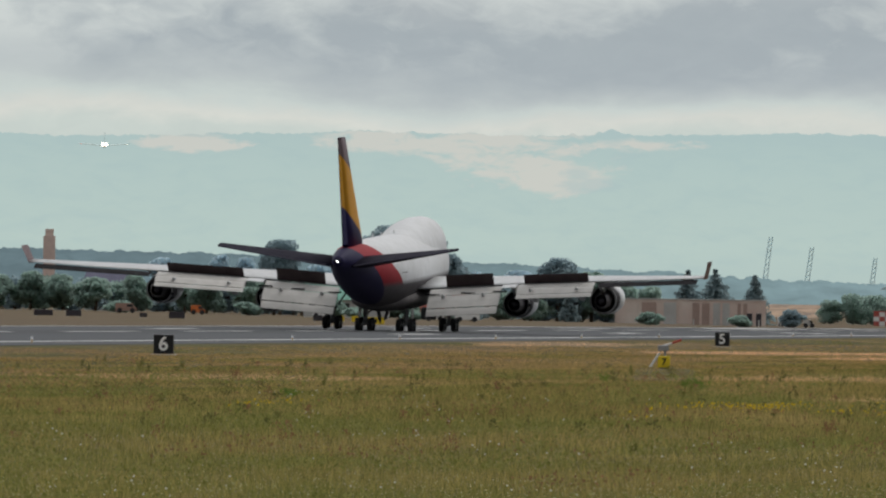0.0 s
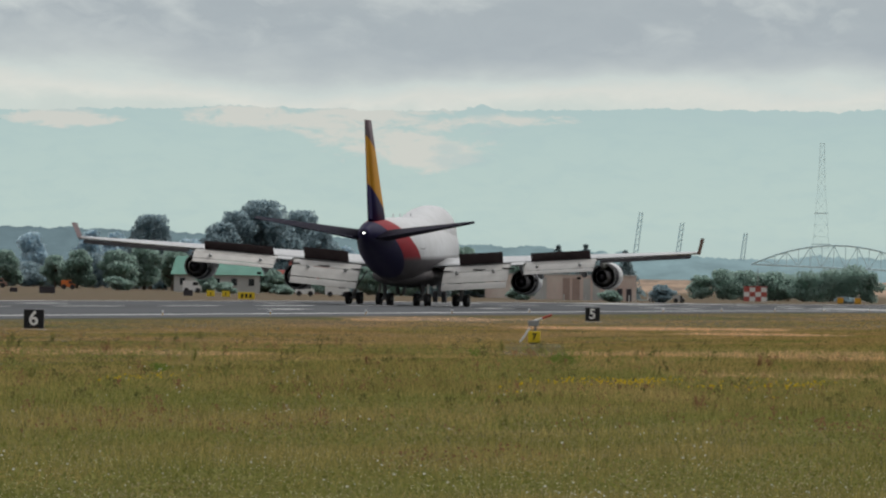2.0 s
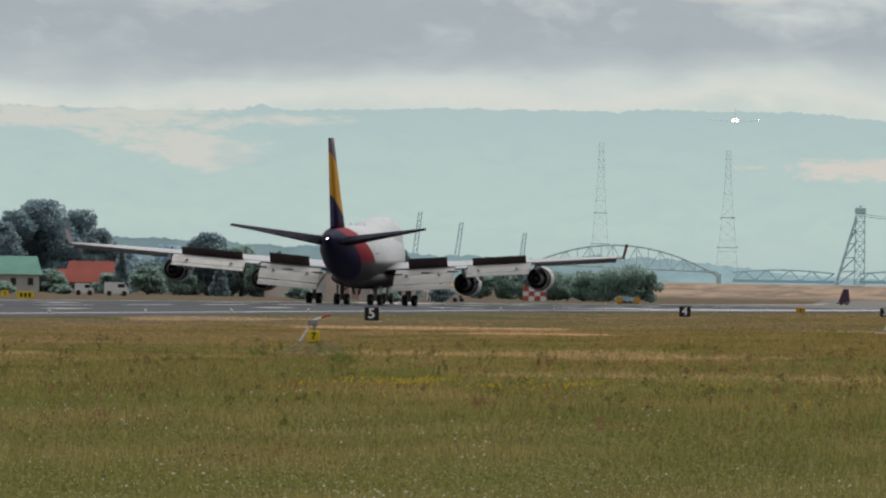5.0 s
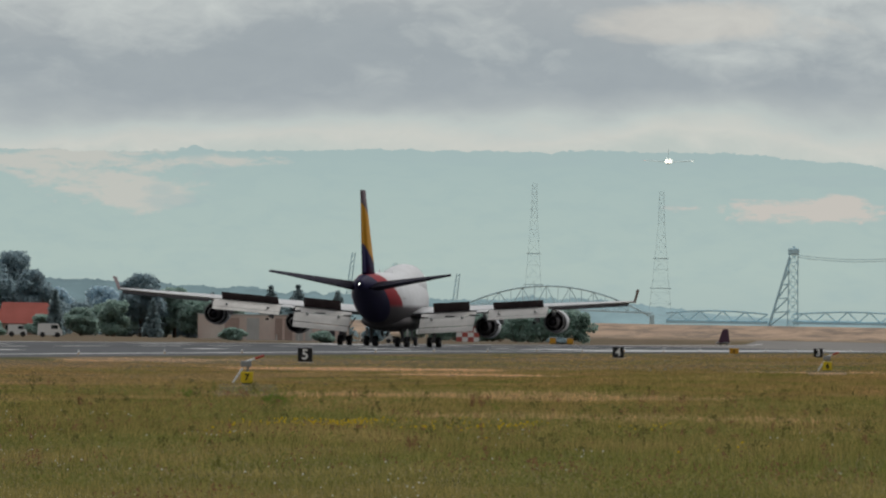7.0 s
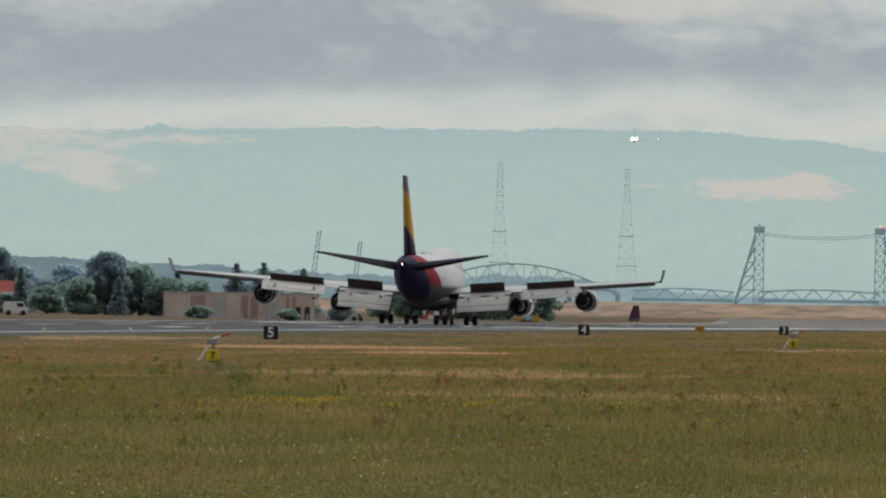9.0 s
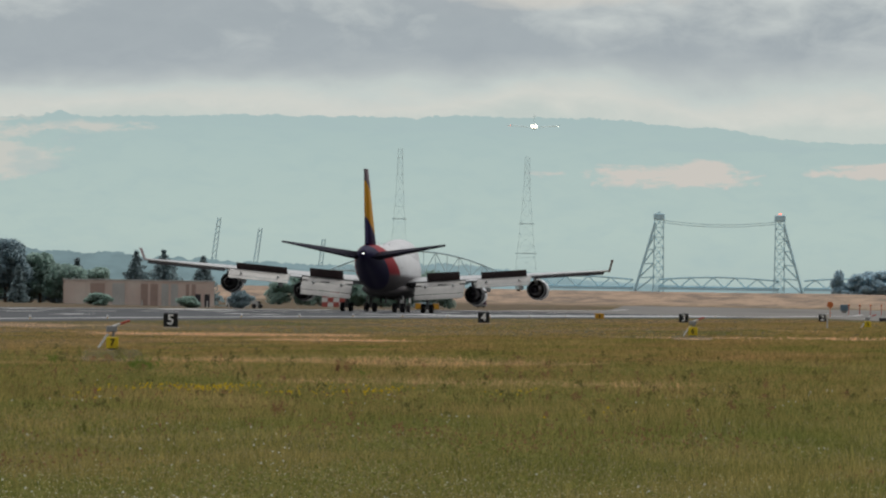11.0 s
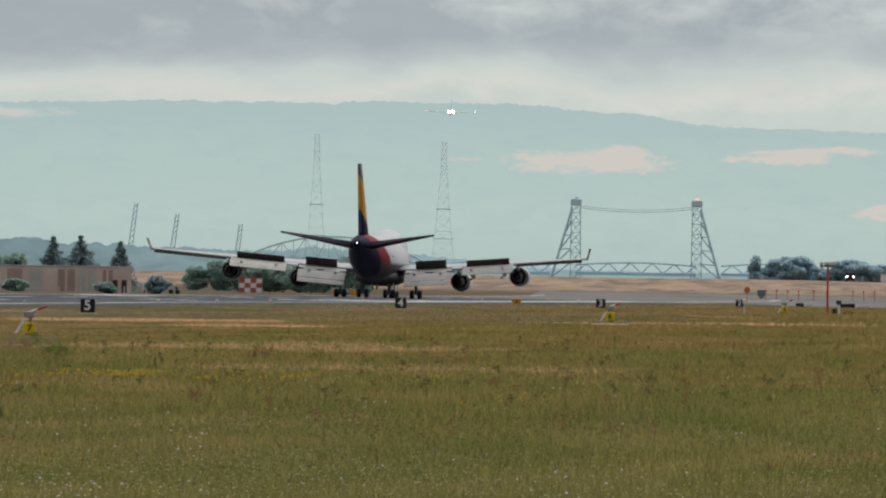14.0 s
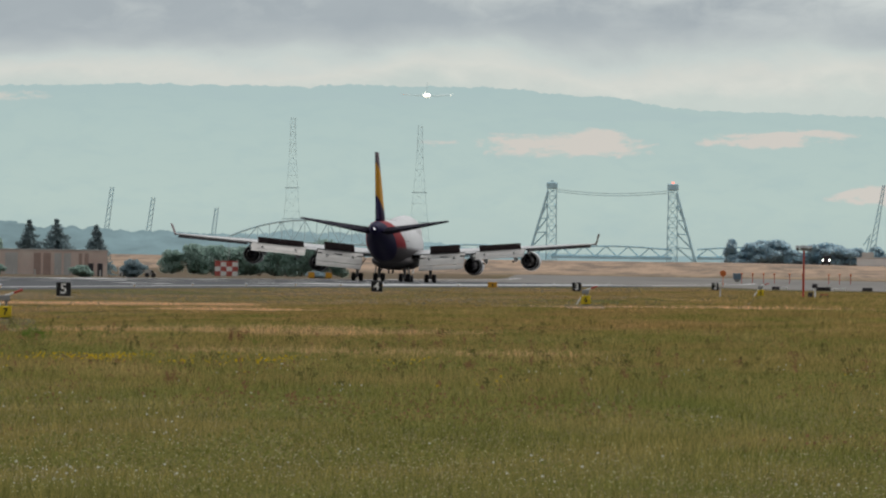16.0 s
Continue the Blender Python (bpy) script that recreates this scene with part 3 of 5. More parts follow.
def lobes(rng, n_lobes, per, width, low, high, lean=0.0):
    """Points on the shells of several rounded masses."""
    out = []
    for k in range(n_lobes):
        f = (k + 0.5) / n_lobes
        z = low + (high - low) * (0.12 + 0.76 * f)
        spread = width * 0.5 * math.sin(math.pi * min(0.92, 0.22 + 0.72 * f)) * 0.8
        ang = rng.random() * 6.283
        c = np.array([math.cos(ang) * spread * rng.random() ** 0.5, math.sin(ang) * spread * rng.random() ** 0.5, z])
        r = np.array([width * (0.20 + 0.12 * rng.random()), width * (0.20 + 0.12 * rng.random()), (high - low) * (0.13 + 0.07 * rng.random())])
        d = rng.normal(size=(per, 3)); d /= np.linalg.norm(d, axis=1)[:, None]
        q = c + d * r * (0.45 + 0.72 * rng.random((per, 1)) ** 0.7)
        out.append(q[(q[:, 2] < high) & (q[:, 2] > low * 0.8)])
    return np.concatenate(out)


def broadleaf(bearing, dist, high, width, mat, label, seed, low=0.22, size=0.20, group="trees behind the runway"):
    rng = np.random.default_rng(seed)
    t = thing("tree", facing(bearing, dist), label, "tree", group)
    bm = bmesh.new()
    top = high * 0.75
    bar(bm, (0, 0, -0.2), (0.1, 0, top * 0.5), width * 0.035 + 0.1, width * 0.022 + 0.07, 7)
    bar(bm, (0.1, 0, top * 0.5), (0, 0.1, top), width * 0.022 + 0.07, 0.05, 6)
    for k in range(6):
        a = rng.random() * 6.283
        z = top * (0.35 + 0.09 * k)
        bar(bm, (0.08, 0, z), (math.cos(a) * width * 0.32, math.sin(a) * width * 0.32, z + high * 0.16), 0.12, 0.03, 5)
    part("trunk", bm, M_BARK, t)
    pts = lobes(rng, max(11, int(high * 1.5)), int(330 + width * 42), width, high * low, high)
    part("crown", leaf_mesh("crown", pts, size, mat, rng=rng), mat, t)
    return t


def conifer(bearing, dist, high, width, label, seed):
    rng = np.random.default_rng(seed)
    t = thing("conifer_tree", facing(bearing, dist), label, "tree", "conifers behind the wall")
    part("trunk", bar(bmesh.new(), (0, 0, -0.2), (0, 0, high * 0.97), 0.2, 0.03, 7), M_BARK, t)
    pts = []
    for k in range(16):
        f = k / 15
        z = high * (0.12 + 0.86 * f)
        r = width * 0.5 * (1 - f ** 1.3) ** 0.9 + 0.12
        for j in range(max(6, int(24 * (1 - f)) + 5)):
            a = rng.random() * 6.283
            reach = r * (0.65 + 0.5 * rng.random())
            for s in range(7):
                g = s / 6
                pts.append((math.cos(a) * reach * g + rng.normal() * 0.08, math.sin(a) * reach * g + rng.normal() * 0.08, z - reach * 0.25 * g + rng.normal() * 0.08))
    part("crown", leaf_mesh("crown", pts, 0.27, M_NEEDLE, rng=rng), M_NEEDLE, t)
    return t


def bush(bearing, dist, high, width, mat, label, seed):
    rng = np.random.default_rng(seed)
    t = thing("bush", facing(bearing, dist), label, "bush", "bushes behind the runway")
    bm = bmesh.new()
    for k in range(6):
        a = k * 1.05
        bar(bm, (0, 0, -0.1), (math.cos(a) * width * 0.3, math.sin(a) * width * 0.3, high * 0.6), 0.07, 0.02, 5)
    part("stems", bm, M_BARK, t)
    part("leaves", leaf_mesh("leaves", lobes(rng, 11, int(110 + 24 * width), width, 0.05, high), 0.17, mat, rng=rng), mat, t)
    return t


# ---- the landing freighter: tail end at y = 0, nose at y = 68.6, wheels on z = 0 ----
def oval(y, half, top, bottom, n=28):
    zc = (top + bottom) / 2
    return [(half * math.cos(2 * math.pi * i / n), y, zc + (top - bottom) / 2 * math.sin(2 * math.pi * i / n)) for i in range(n)]


def wing_z(x):
    return 3.72 + 0.075 * x


def lead_y(x):
    return 46.5 - (x - 3) * 0.885


def trail_y(x):
    return 30.5 - (x - 3) * 0.12 if x < 12 else 29.4 - (x - 12) * 0.62


def section(x, y_lead, y_trail, z, thick, side, twist=0.0):
    """An aerofoil ring across the chord at x."""
    c = y_lead - y_trail
    prof = ((0, 0), (0.03, 0.30), (0.15, 0.62), (0.35, 0.72), (0.6, 0.5), (0.85, 0.2), (1, 0.03), (1, -0.03), (0.85, -0.12), (0.6, -0.3), (0.35, -0.4), (0.15, -0.36), (0.03, -0.2))
    return [(side * x, y_lead - f * c, z + g * thick + twist * (0.5 - f)) for f, g in prof]


def slab(x0, x1, front, back, thick, side, y_of, z_of):
    """A panel with rounded nose between x0 and x1: front and back are (aft, up) offsets from the hinge line."""
    rings = []
    for x in (x0, (x0 + x1) / 2, x1):
        yb, zb = y_of(x), z_of(x)
        (a0, u0), (a1, u1) = front, back
        d = Vector((a1 - a0, u1 - u0)).normalized()
        nrm = Vector((-d.y, d.x)) * thick
        pts = [(a0, u0), (a0 + d.x * thick + nrm.x, u0 + d.y * thick + nrm.y), ((a0 + a1) / 2 + nrm.x * 0.9, (u0 + u1) / 2 + nrm.y * 0.9), (a1, u1 + 0.02),
               (a1, u1 - 0.02), ((a0 + a1) / 2 - nrm.x * 0.6, (u0 + u1) / 2 - nrm.y * 0.6), (a0 + d.x * thick - nrm.x, u0 + d.y * thick - nrm.y)]
        rings.append([(side * x, yb - a, zb + u) for a, u in pts])
    return loft(rings)


def make_wheel():
    """One wheel about the x axis at the origin: tyre with rim."""
    ty = lathe([(-0.22, 0.36), (-0.24, 0.48), (-0.20, 0.59), (-0.09, 0.62), (0.09, 0.62), (0.20, 0.59), (0.24, 0.48), (0.22, 0.36)], 22, close=True)
    rm = lathe([(-0.245, 0.10), (-0.16, 0.34), (-0.235, 0.37), (0.235, 0.37), (0.16, 0.34), (0.245, 0.10)], 18, close=True)
    for b in (ty, rm):
        bmesh.ops.rotate(b, cent=(0, 0, 0), matrix=Matrix.Rotation(radians(90), 3, "Z"), verts=b.verts)
    return mesh_of(ty, "tyre"), mesh_of(rm, "rim")


def make_freighter():
    jet = thing("cargo_airplane", pose(-163, 1118, 0.8), "white four-engined freighter, navy tail, flaps and spoilers out", "airplane")
    st = ((0.0, 0.32, 7.86, 7.22), (0.5, 0.5, 8.02, 6.98), (3, 1.0, 8.55, 6.2), (8, 1.8, 8.85, 5.0), (14, 2.5, 8.98, 3.9), (20, 3.0, 9.0, 2.95), (26, 3.22, 9.0, 2.35), (31, 3.25, 9.0, 2.05),
          (40, 3.25, 9.0, 2.0), (46, 3.25, 9.0, 2.0), (50, 3.12, 9.0, 2.0), (54, 2.78, 9.0, 2.05), (58, 2.3, 8.7, 2.3), (62, 1.75, 8.0, 2.8), (65.5, 1.1, 6.8, 3.6), (67.6, 0.2, 5.3, 4.7))
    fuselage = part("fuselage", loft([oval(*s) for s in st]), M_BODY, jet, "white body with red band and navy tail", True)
    hump = ((33, 1.7, 8.96, 4.8), (37, 2.2, 9.08, 4.5), (40, 2.5, 9.4, 4.3), (43, 2.68, 9.78, 4.1), (46, 2.76, 10.04, 4.0), (50, 2.76, 10.18, 4.0), (54, 2.5, 10.14, 4.0), (57, 2.15, 9.9, 4.2), (60, 1.6, 9.2, 4.4), (62.5, 0.9, 8.2, 4.6))
    part("upper_deck", loft([oval(*s) for s in hump]), M_BODY, jet, "white hump of the upper deck", True)
    part("wing_fairing", loft([oval(y, w, t, b, 20) for y, w, t, b in ((24, 1.0, 3.2, 2.4), (28, 2.8, 4.1, 2.0), (36, 3.5, 4.5, 1.75), (46, 3.2, 4.3, 1.8), (51, 1.2, 3.2, 2.1))]), M_BELLYSHADE, jet, "grimy grey wing root fairing, darkened for shade", True)
    part("exhaust_outlet", lathe([(-0.12, 0.20), (0.02, 0.31), (0.25, 0.33)], 16), M_DUCT, jet).location = (0, 0, 7.54)
    tail_lamp = bmesh.new()
    bmesh.ops.create_uvsphere(tail_lamp, u_segments=10, v_segments=8, radius=0.07)
    part("tail_light", tail_lamp, M_LAMP, jet, "glowing white tail light").location = (0.0, -0.16, 7.5)
    # fin and rudder
    fin = []
    for f in (0, 0.25, 0.5, 0.75, 1.0):
        z = 8.7 + (18.75 - 8.7) * f
        le, te = 13.8 + (2.3 - 13.8) * f, 4.6 + (-0.9 - 4.6) * f
        t = 0.62 - 0.36 * f
        fin.append([(t * g, le - (le - te) * c, z) for c, g in ((0, 0), (0.06, 0.6), (0.3, 1.0), (0.7, 0.8), (1, 0.45), (1, -0.45), (0.7, -0.8), (0.3, -1.0), (0.06, -0.6))])
    tail_fin = part("tail_fin", loft(fin), M_FIN, jet, "navy, yellow and dusky violet tail fin", True)
    rud = []
    for f in (0.02, 0.5, 0.99):
        z = 8.7 + (18.75 - 8.7) * f
        te = 4.6 + (-0.9 - 4.6) * f
        w, t = 2.9 - 1.5 * f, 0.26 - 0.15 * f
        rud.append([(t, te + 0.02, z), (0.03, te - w * 0.35, z), (-0.03, te - w * 0.35, z), (-t, te + 0.02, z)])
    part("rudder", loft(rud), M_FIN, tail_fin)
    # tailplane
    for side in (-1, 1):
        rings = [section(x, 11.2 - x * 0.88, 2.6 - x * 0.38, 6.85 + 0.178 * x, 1.1 - 0.08 * x, side) for x in (0.9, 3, 6, 9, 10.85)]
        tp = part("tailplane", loft(rings), M_NAVY, jet, "dark navy tailplane half", True)
        part("elevator", slab(1.3, 10.6, (0.03, 0.0), (1.5, -0.02), 0.10, side, lambda x: 2.6 - x * 0.38, lambda x: 6.85 + 0.178 * x), M_NAVY, tp)
    # wings with flaps, spoilers, ailerons, winglets
    for side in (-1, 1):
        xs = (2.6, 5, 8, 12, 16, 21, 26, 31.4)
        rings = [section(x, lead_y(x), trail_y(x) + (1.6 if x < 22 else 0.0), wing_z(x) + 0.1, 1.25 - 0.032 * x, side) for x in xs]
        wing = part("wing", loft(rings), M_WING, jet, "pale grey wing", True)
        winglet = [section(31.4, lead_y(31.4) - 0.5, trail_y(31.4), wing_z(31.4), 0.16, side)]
        winglet = [[(side * (31.4 + k * 0.5), y + dy, 6.06 + k * 1.6 + (z - 6.06) * (1 - 0.6 * k)) for (y, z), dy in (((a, c), -k * 2.0 * (0.5 + 0.5 * (i < 6))) for i, (q, a, c) in enumerate(winglet[0]))] for k in (0, 0.5, 1.0)]
        part("winglet", loft(winglet), M_WINGLET, wing, "upturned winglet, dark outside")
        for x0, x1, front, mid, aft, end in ((4.3, 11.1, (-0.9, -0.10), (0.5, -0.70), (2.2, -1.70), (3.1, -2.42)), (12.75, 20.45, (-0.9, -0.05), (0.3, -0.33), (1.5, -0.80), (2.2, -1.18))):
            flap = part("flap", slab(x0, x1, mid, aft, 0.17, side, trail_y, wing_z), M_FLAP, wing, "extended white trailing edge flap")
            part("fore_flap", slab(x0, x1, front, (mid[0] - 0.02, mid[1] + 0.10), 0.12, side, trail_y, wing_z), M_FLAP, flap)
            part("aft_flap", slab(x0 + 0.05, x1 - 0.05, (aft[0] + 0.06, aft[1] - 0.10), end, 0.11, side, trail_y, wing_z), M_FLAP, flap)
            for xt in (x0 + 1.4, x1 - 1.6):
                canoe = lathe([(-2.9, 0.02), (-2.0, 0.20), (0, 0.34), (2.2, 0.30), (3.6, 0.04)], 10, close=True)
                bmesh.ops.rotate(canoe, cent=(0, 0, 0), matrix=Matrix.Rotation(radians(-13 if x0 > 10 else -18), 3, "X"), verts=canoe.verts)
                fairing = part("track_fairing", canoe, M_WING, wing, "", True)
                fairing.location = (side * xt, trail_y(xt) + 1.0, wing_z(xt) - (0.95 if x0 > 10 else 1.35))
                part("fairing_tip", box(0.36, 0.5, 0.24, (0, -2.6, -0.98)), M_SEAM, fairing)
        # raised spoilers, hinged ahead of the trailing edge
        for x0, x1, count, tall in ((5.7, 10.2, 2, 1.12), (13.2, 19.7, 4, 0.84)):
            w = (x1 - x0) / count
            for k in range(count):
                sp = part("spoiler", slab(x0 + k * w + 0.004, x0 + (k + 1) * w - 0.004, (-1.55, 0.10), (-0.65, 0.10 + tall), 0.05, side, trail_y, wing_z), M_SPOILER, wing, "raised dark brown spoiler panel")
        # shade under the outer wing is put into this near-black colour
        part("aileron", slab(21.0, 30.8, (-0.15, -0.06), (1.1, -0.38), 0.09, side, trail_y, wing_z), M_SEAM, wing, "drooped aileron, dark for shade under the outer wing")
        part("inboard_aileron", slab(11.2, 12.65, (-0.9, 0.0), (1.1, -0.15), 0.1, side, trail_y, wing_z), M_WING, wing)
        for x in (4.6, 8.0, 11.0, 14.5, 19.5):
            part("flap_slot", box(1.3, 0.06, 0.13, (side * x, trail_y(x) - 0.42, wing_z(x) - 0.55)), M_SEAM, wing)
        # engines
        for x, y0, zc in ((11.7, 35.0, 2.68), (20.83, 27.2, 3.52)):
            eng = part("engine", lathe([(0.9, 1.12), (0.95, 1.25), (2.6, 1.34), (3.6, 1.30), (3.7, 1.18), (3.4, 1.10)], 28), M_DUCT, jet, "dark engine with open reverser sleeve", True)
            eng.location = (side * x, y0, zc)
            part("cowl", lathe([(3.5, 1.26), (3.62, 1.39), (5.0, 1.43), (6.6, 1.36), (7.3, 1.24), (7.35, 1.15), (6.6, 1.06)], 28), M_COWL, eng, "pale front cowl", True)
            part("core_nozzle", lathe([(-0.6, 0.55), (0.0, 0.72), (1.6, 0.86), (3.4, 1.12)], 24), M_NOZZLE, eng, "", True)
            part("fan_face", lathe([(3.15, 0.02), (3.2, 0.5), (3.3, 1.16), (3.4, 1.16), (3.4, 0.02)], 24), M_DUCT, eng)
            part("exhaust_plug", lathe([(-1.2, 0.03), (-0.6, 0.28), (0.4, 0.42)], 16, close=True), M_DUCT, eng, "", True)
            part("cowl_rim", lathe([(0.84, 1.12), (0.86, 1.265), (1.0, 1.27), (1.0, 1.12)], 28), M_STEEL, eng)
            pyl = bmesh.new()
            zw = wing_z(x)
            prof = ((y0 + 0.6, zc + 0.75), (y0 + 5.8, zc + 1.35), (lead_y(x) - 0.4, zw + 0.25), (lead_y(x) - 5.5, zw - 0.35))
            a = [pyl.verts.new((side * x - 0.17, p[0], p[1])) for p in prof]
            b = [pyl.verts.new((side * x + 0.17, p[0], p[1])) for p in prof]
            pyl.faces.new(a); pyl.faces.new(b[::-1])
            for i in range(4):
                pyl.faces.new((a[i], b[i], b[(i + 1) % 4], a[(i + 1) % 4]))
            bmesh.ops.recalc_face_normals(pyl, faces=pyl.faces)
            part("pylon", pyl, M_COWL, wing)
    # landing gear
    tyre, rim = make_wheel()
    for x, y, top in ((-5.5, 35.0, 3.4), (5.5, 35.0, 3.4), (-1.92, 31.6, 2.4), (1.92, 31.6, 2.4)):
        leg = part("main_gear", bar(bar(bmesh.new(), (0, 0, 0.7), (0, 0.2, top), 0.20, 0.26, 10), (0, -0.95, 0.66), (0, 0.95, 0.66), 0.16, 0.16, 8), M_STEEL, jet, "steel main gear leg")
        leg.location = (x, y, 0)
        part("brace", bar(bar(bmesh.new(), (0, 0.15, 1.5), (-1.1 if x > 0 else 1.1, 1.2, top), 0.09), (0, 0, 1.3), (0, -1.3, top), 0.07), M_STEEL, leg)
        part("gear_door", box(0.07, 1.7, 1.25, (0.55 if x > 0 else -0.55, 0.3, top - 1.45), 0.02), M_FLAP, leg)
        for dy in (-0.74, 0.74):
            part("axle", bar(bmesh.new(), (-0.62, dy, 0.62), (0.62, dy, 0.62), 0.09), M_STEEL, leg)
            for dx in (-0.56, 0.56):
                wh = part("tyre", tyre, M_RUBBER, leg, "", True)
                wh.location = (dx, dy, 0.62)
                part("rim", rim, M_STEEL, wh)
    nose = part("nose_gear", bar(bmesh.new(), (0, 0, 0.6), (0, -0.3, 2.8), 0.13, 0.17, 10), M_STEEL, jet, "steel nose gear leg")
    nose.location = (0, 61, 0)
    for dx in (-0.46, 0.46):
        wh = part("tyre", tyre, M_RUBBER, nose, "", True)
        wh.location = (dx, 0, 0.62)
        part("rim", rim, M_STEEL, wh)
    for dx in (-0.6, 0.6):
        part("gear_door", box(0.05, 2.4, 0.95, (dx, 0.2, 1.5), 0.02), M_FLAP, nose)
    # belly gear doors and aerials
    for dx in (-0.5, 0.5):
        part("belly_door", box(0.06, 2.2, 1.2, (0, 0, -1.2), 0.02, m=pose(dx, 29.6, 2.35, 0, 12 if dx > 0 else -12, 0)), M_BODY, jet)
    for y in (22, 27.5, 36):
        part("aerial", box(0.06, 0.6, 0.42, (0, y, 8.95), 0.01), M_COWL, jet)
    part("cargo_door_seam", box(0.02, 3.6, 0.05, (3.26, 21, 5.9)), M_SEAM, jet)
    return jet


M_WINGLET = painted("winglet_paint", (0.13, 0.055, 0.06), 0.45)
freighter = make_freighter()


# ---- beside the runway ----
def digit(text, size, mat, parent, at, name="numeral"):
    cu = bpy.data.curves.new(name, "FONT")
    cu.body, cu.size, cu.align_x, cu.align_y, cu.extrude, cu.offset = text, size, "CENTER", "CENTER", 0.01, size * 0.022
    cu.materials.append(mat)
    ob = new(name, cu)
    ob.parent = parent
    ob.matrix_basis = Matrix.Translation(at) @ pose(0, 0, 0, 90, 0, 0)
    return ob


def distance_sign(text, y):
    x = -121.9
    z = land(x, y) - (0.08 if y > 1600 else 0.0)
    s = thing("distance_sign", pose(x, y, z), "black runway distance sign with white numeral " + text, "sign", "runway distance signs")
    part("panel", box(1.24, 0.32, 1.16, (0, 0, 0.08), 0.03), M_BLACK, s, "black sign panel")
    part("rim", box(1.30, 0.10, 0.05, (0, -0.05, 1.22), 0.01), M_GREY, s)
    for dx in (-0.45, 0.45):
        part("leg", bar(bmesh.new(), (dx, 0, -0.3), (dx, 0, 0.1), 0.04), M_GREY, s)
    part("footing", box(1.5, 0.7, 0.1, (0, 0, -0.06), 0.02), M_WALLWHITE, s)
    digit(text, 1.22, M_NUMERAL, s, (0, -0.175, 0.66))


for k, text in enumerate("65432"):
    distance_sign(text, 762.4 + 304.8 * k)


def location_marker(text, bearing, dist, w):
    """Yellow box beside an instrument of unknown use, on a slanting white leg with a red arm."""
    s = thing("marker_box", facing(bearing, dist) @ pose(0, 0, 0.06), "yellow marker box with black numeral " + text, "marker", "yellow field markers")
    part("box_body", box(w, 0.5, w * 0.92, (0, 0, 0.02), 0.03), M_YELLOW, s)
    part("foot", box(w * 0.7, 0.3, 0.5, (0, 0, -0.46)), M_GREY, s)
    digit(text, w * 0.75, M_BLACK, s, (0, -0.265, w * 0.48))
    d = thing("field_instrument", facing(bearing, dist + 14), "grey instrument with tilted red and white arm", "equipment", "field equipment")
    part("leg", bar(bmesh.new(), (-0.85, 0, -0.05), (-0.25, 0, 0.85), 0.07), M_WHITE, d, "white slanting leg")
    part("post", bar(bmesh.new(), (0.05, 0, -0.1), (0.05, 0, 1.0), 0.09), M_GREY, d)
    part("instrument_head", box(0.62, 0.4, 0.34, (-0.05, 0, 0.95), 0.04), M_GREY, d)
    part("arm", bar(bmesh.new(), (-0.35, 0, 1.15), (0.45, 0, 1.42), 0.06), M_WHITE, d, "white end of the arm")
    part("arm_tip", bar(bmesh.new(), (0.45, 0, 1.42), (0.98, 0, 1.62), 0.065), M_RED, d, "red end of the arm")


location_marker("7", -6.783, 703, 0.70)
location_marker("6", -4.115, 1075, 0.80)
location_marker("5", -3.312, 1500, 0.80)


def edge_light(y):
    s = thing("edge_light", pose(-137.8, y, land(-137.8, y)), "small white runway edge light on a short stem", "light", "runway edge lights")
    part("stem", bar(bmesh.new(), (0, 0, 0), (0, 0, 0.28), 0.035), M_AMBER, s)
    part("lens", bar(bmesh.new(), (0, 0, 0.27), (0, 0, 0.42), 0.10, 0.06, 8), M_WHITE, s, "frosted white lens")


for k in range(21):
    edge_light(807.0 + 57.9 * k)


def taxi_sign(bearing, dist, w, h, mat, label, bars=0):
    s = thing("taxi_sign", facing(bearing, dist), label, "sign", "taxiway signs")
    part("panel", box(w, 0.25, h, (0, 0, 0.12), 0.03), mat, s)
    for dx in (-w * 0.35, w * 0.35):
        part("leg", bar(bmesh.new(), (dx, 0, -0.3), (dx, 0, 0.15), 0.04), M_GREY, s)
    for k in range(bars):
        part("legend_bar", box(w * 0.13, 0.02, h * 0.55, ((k - (bars - 1) / 2) * w * 0.25, -0.14, 0.12 + h * 0.2)), M_BLACK, s)


YL, DK = "yellow taxiway sign with black marks on the far side", "dark back of a taxiway sign on the far side"
for b, dist, w, h, mat, lab, bars in ((-8.110, 1400, 1.9, 0.78, M_YELLOW, YL, 3), (-8.274, 1500, 0.95, 0.68, M_YELLOW, YL, 1), (-8.204, 1500, 0.95, 0.68, M_YELLOW, YL, 1), (-8.378, 1500, 1.1, 0.70, M_DARK, DK, 0),
                                      (-9.026, 1450, 1.85, 0.8, M_DARK, DK, 0), (-9.50, 1450, 1.8, 0.66, M_DARK, DK, 0), (-9.64, 1450, 2.2, 0.66, M_DARK, DK, 0), (-9.18, 1480, 0.9, 0.5, M_DARK, DK, 0),
                                      (-4.545, 1650, 1.25, 0.7, M_AMBER, "amber taxiway sign at the runway side", 1), (-3.243, 2100, 1.3, 0.55, M_DARK, DK, 0),
                                      (-3.207, 2110, 1.2, 0.45, M_WHITE, "pale back of a low sign", 0), (-3.025, 2090, 2.5, 0.6, M_BLACK, "long black sign on low legs", 0),
                                      (-2.95, 2110, 2.0, 0.4, M_WHITE, "pale back of a low sign", 0), (-2.822, 2100, 1.7, 0.6, M_DARK, DK, 0)):
    taxi_sign(b, dist, w, h, mat, lab, bars)
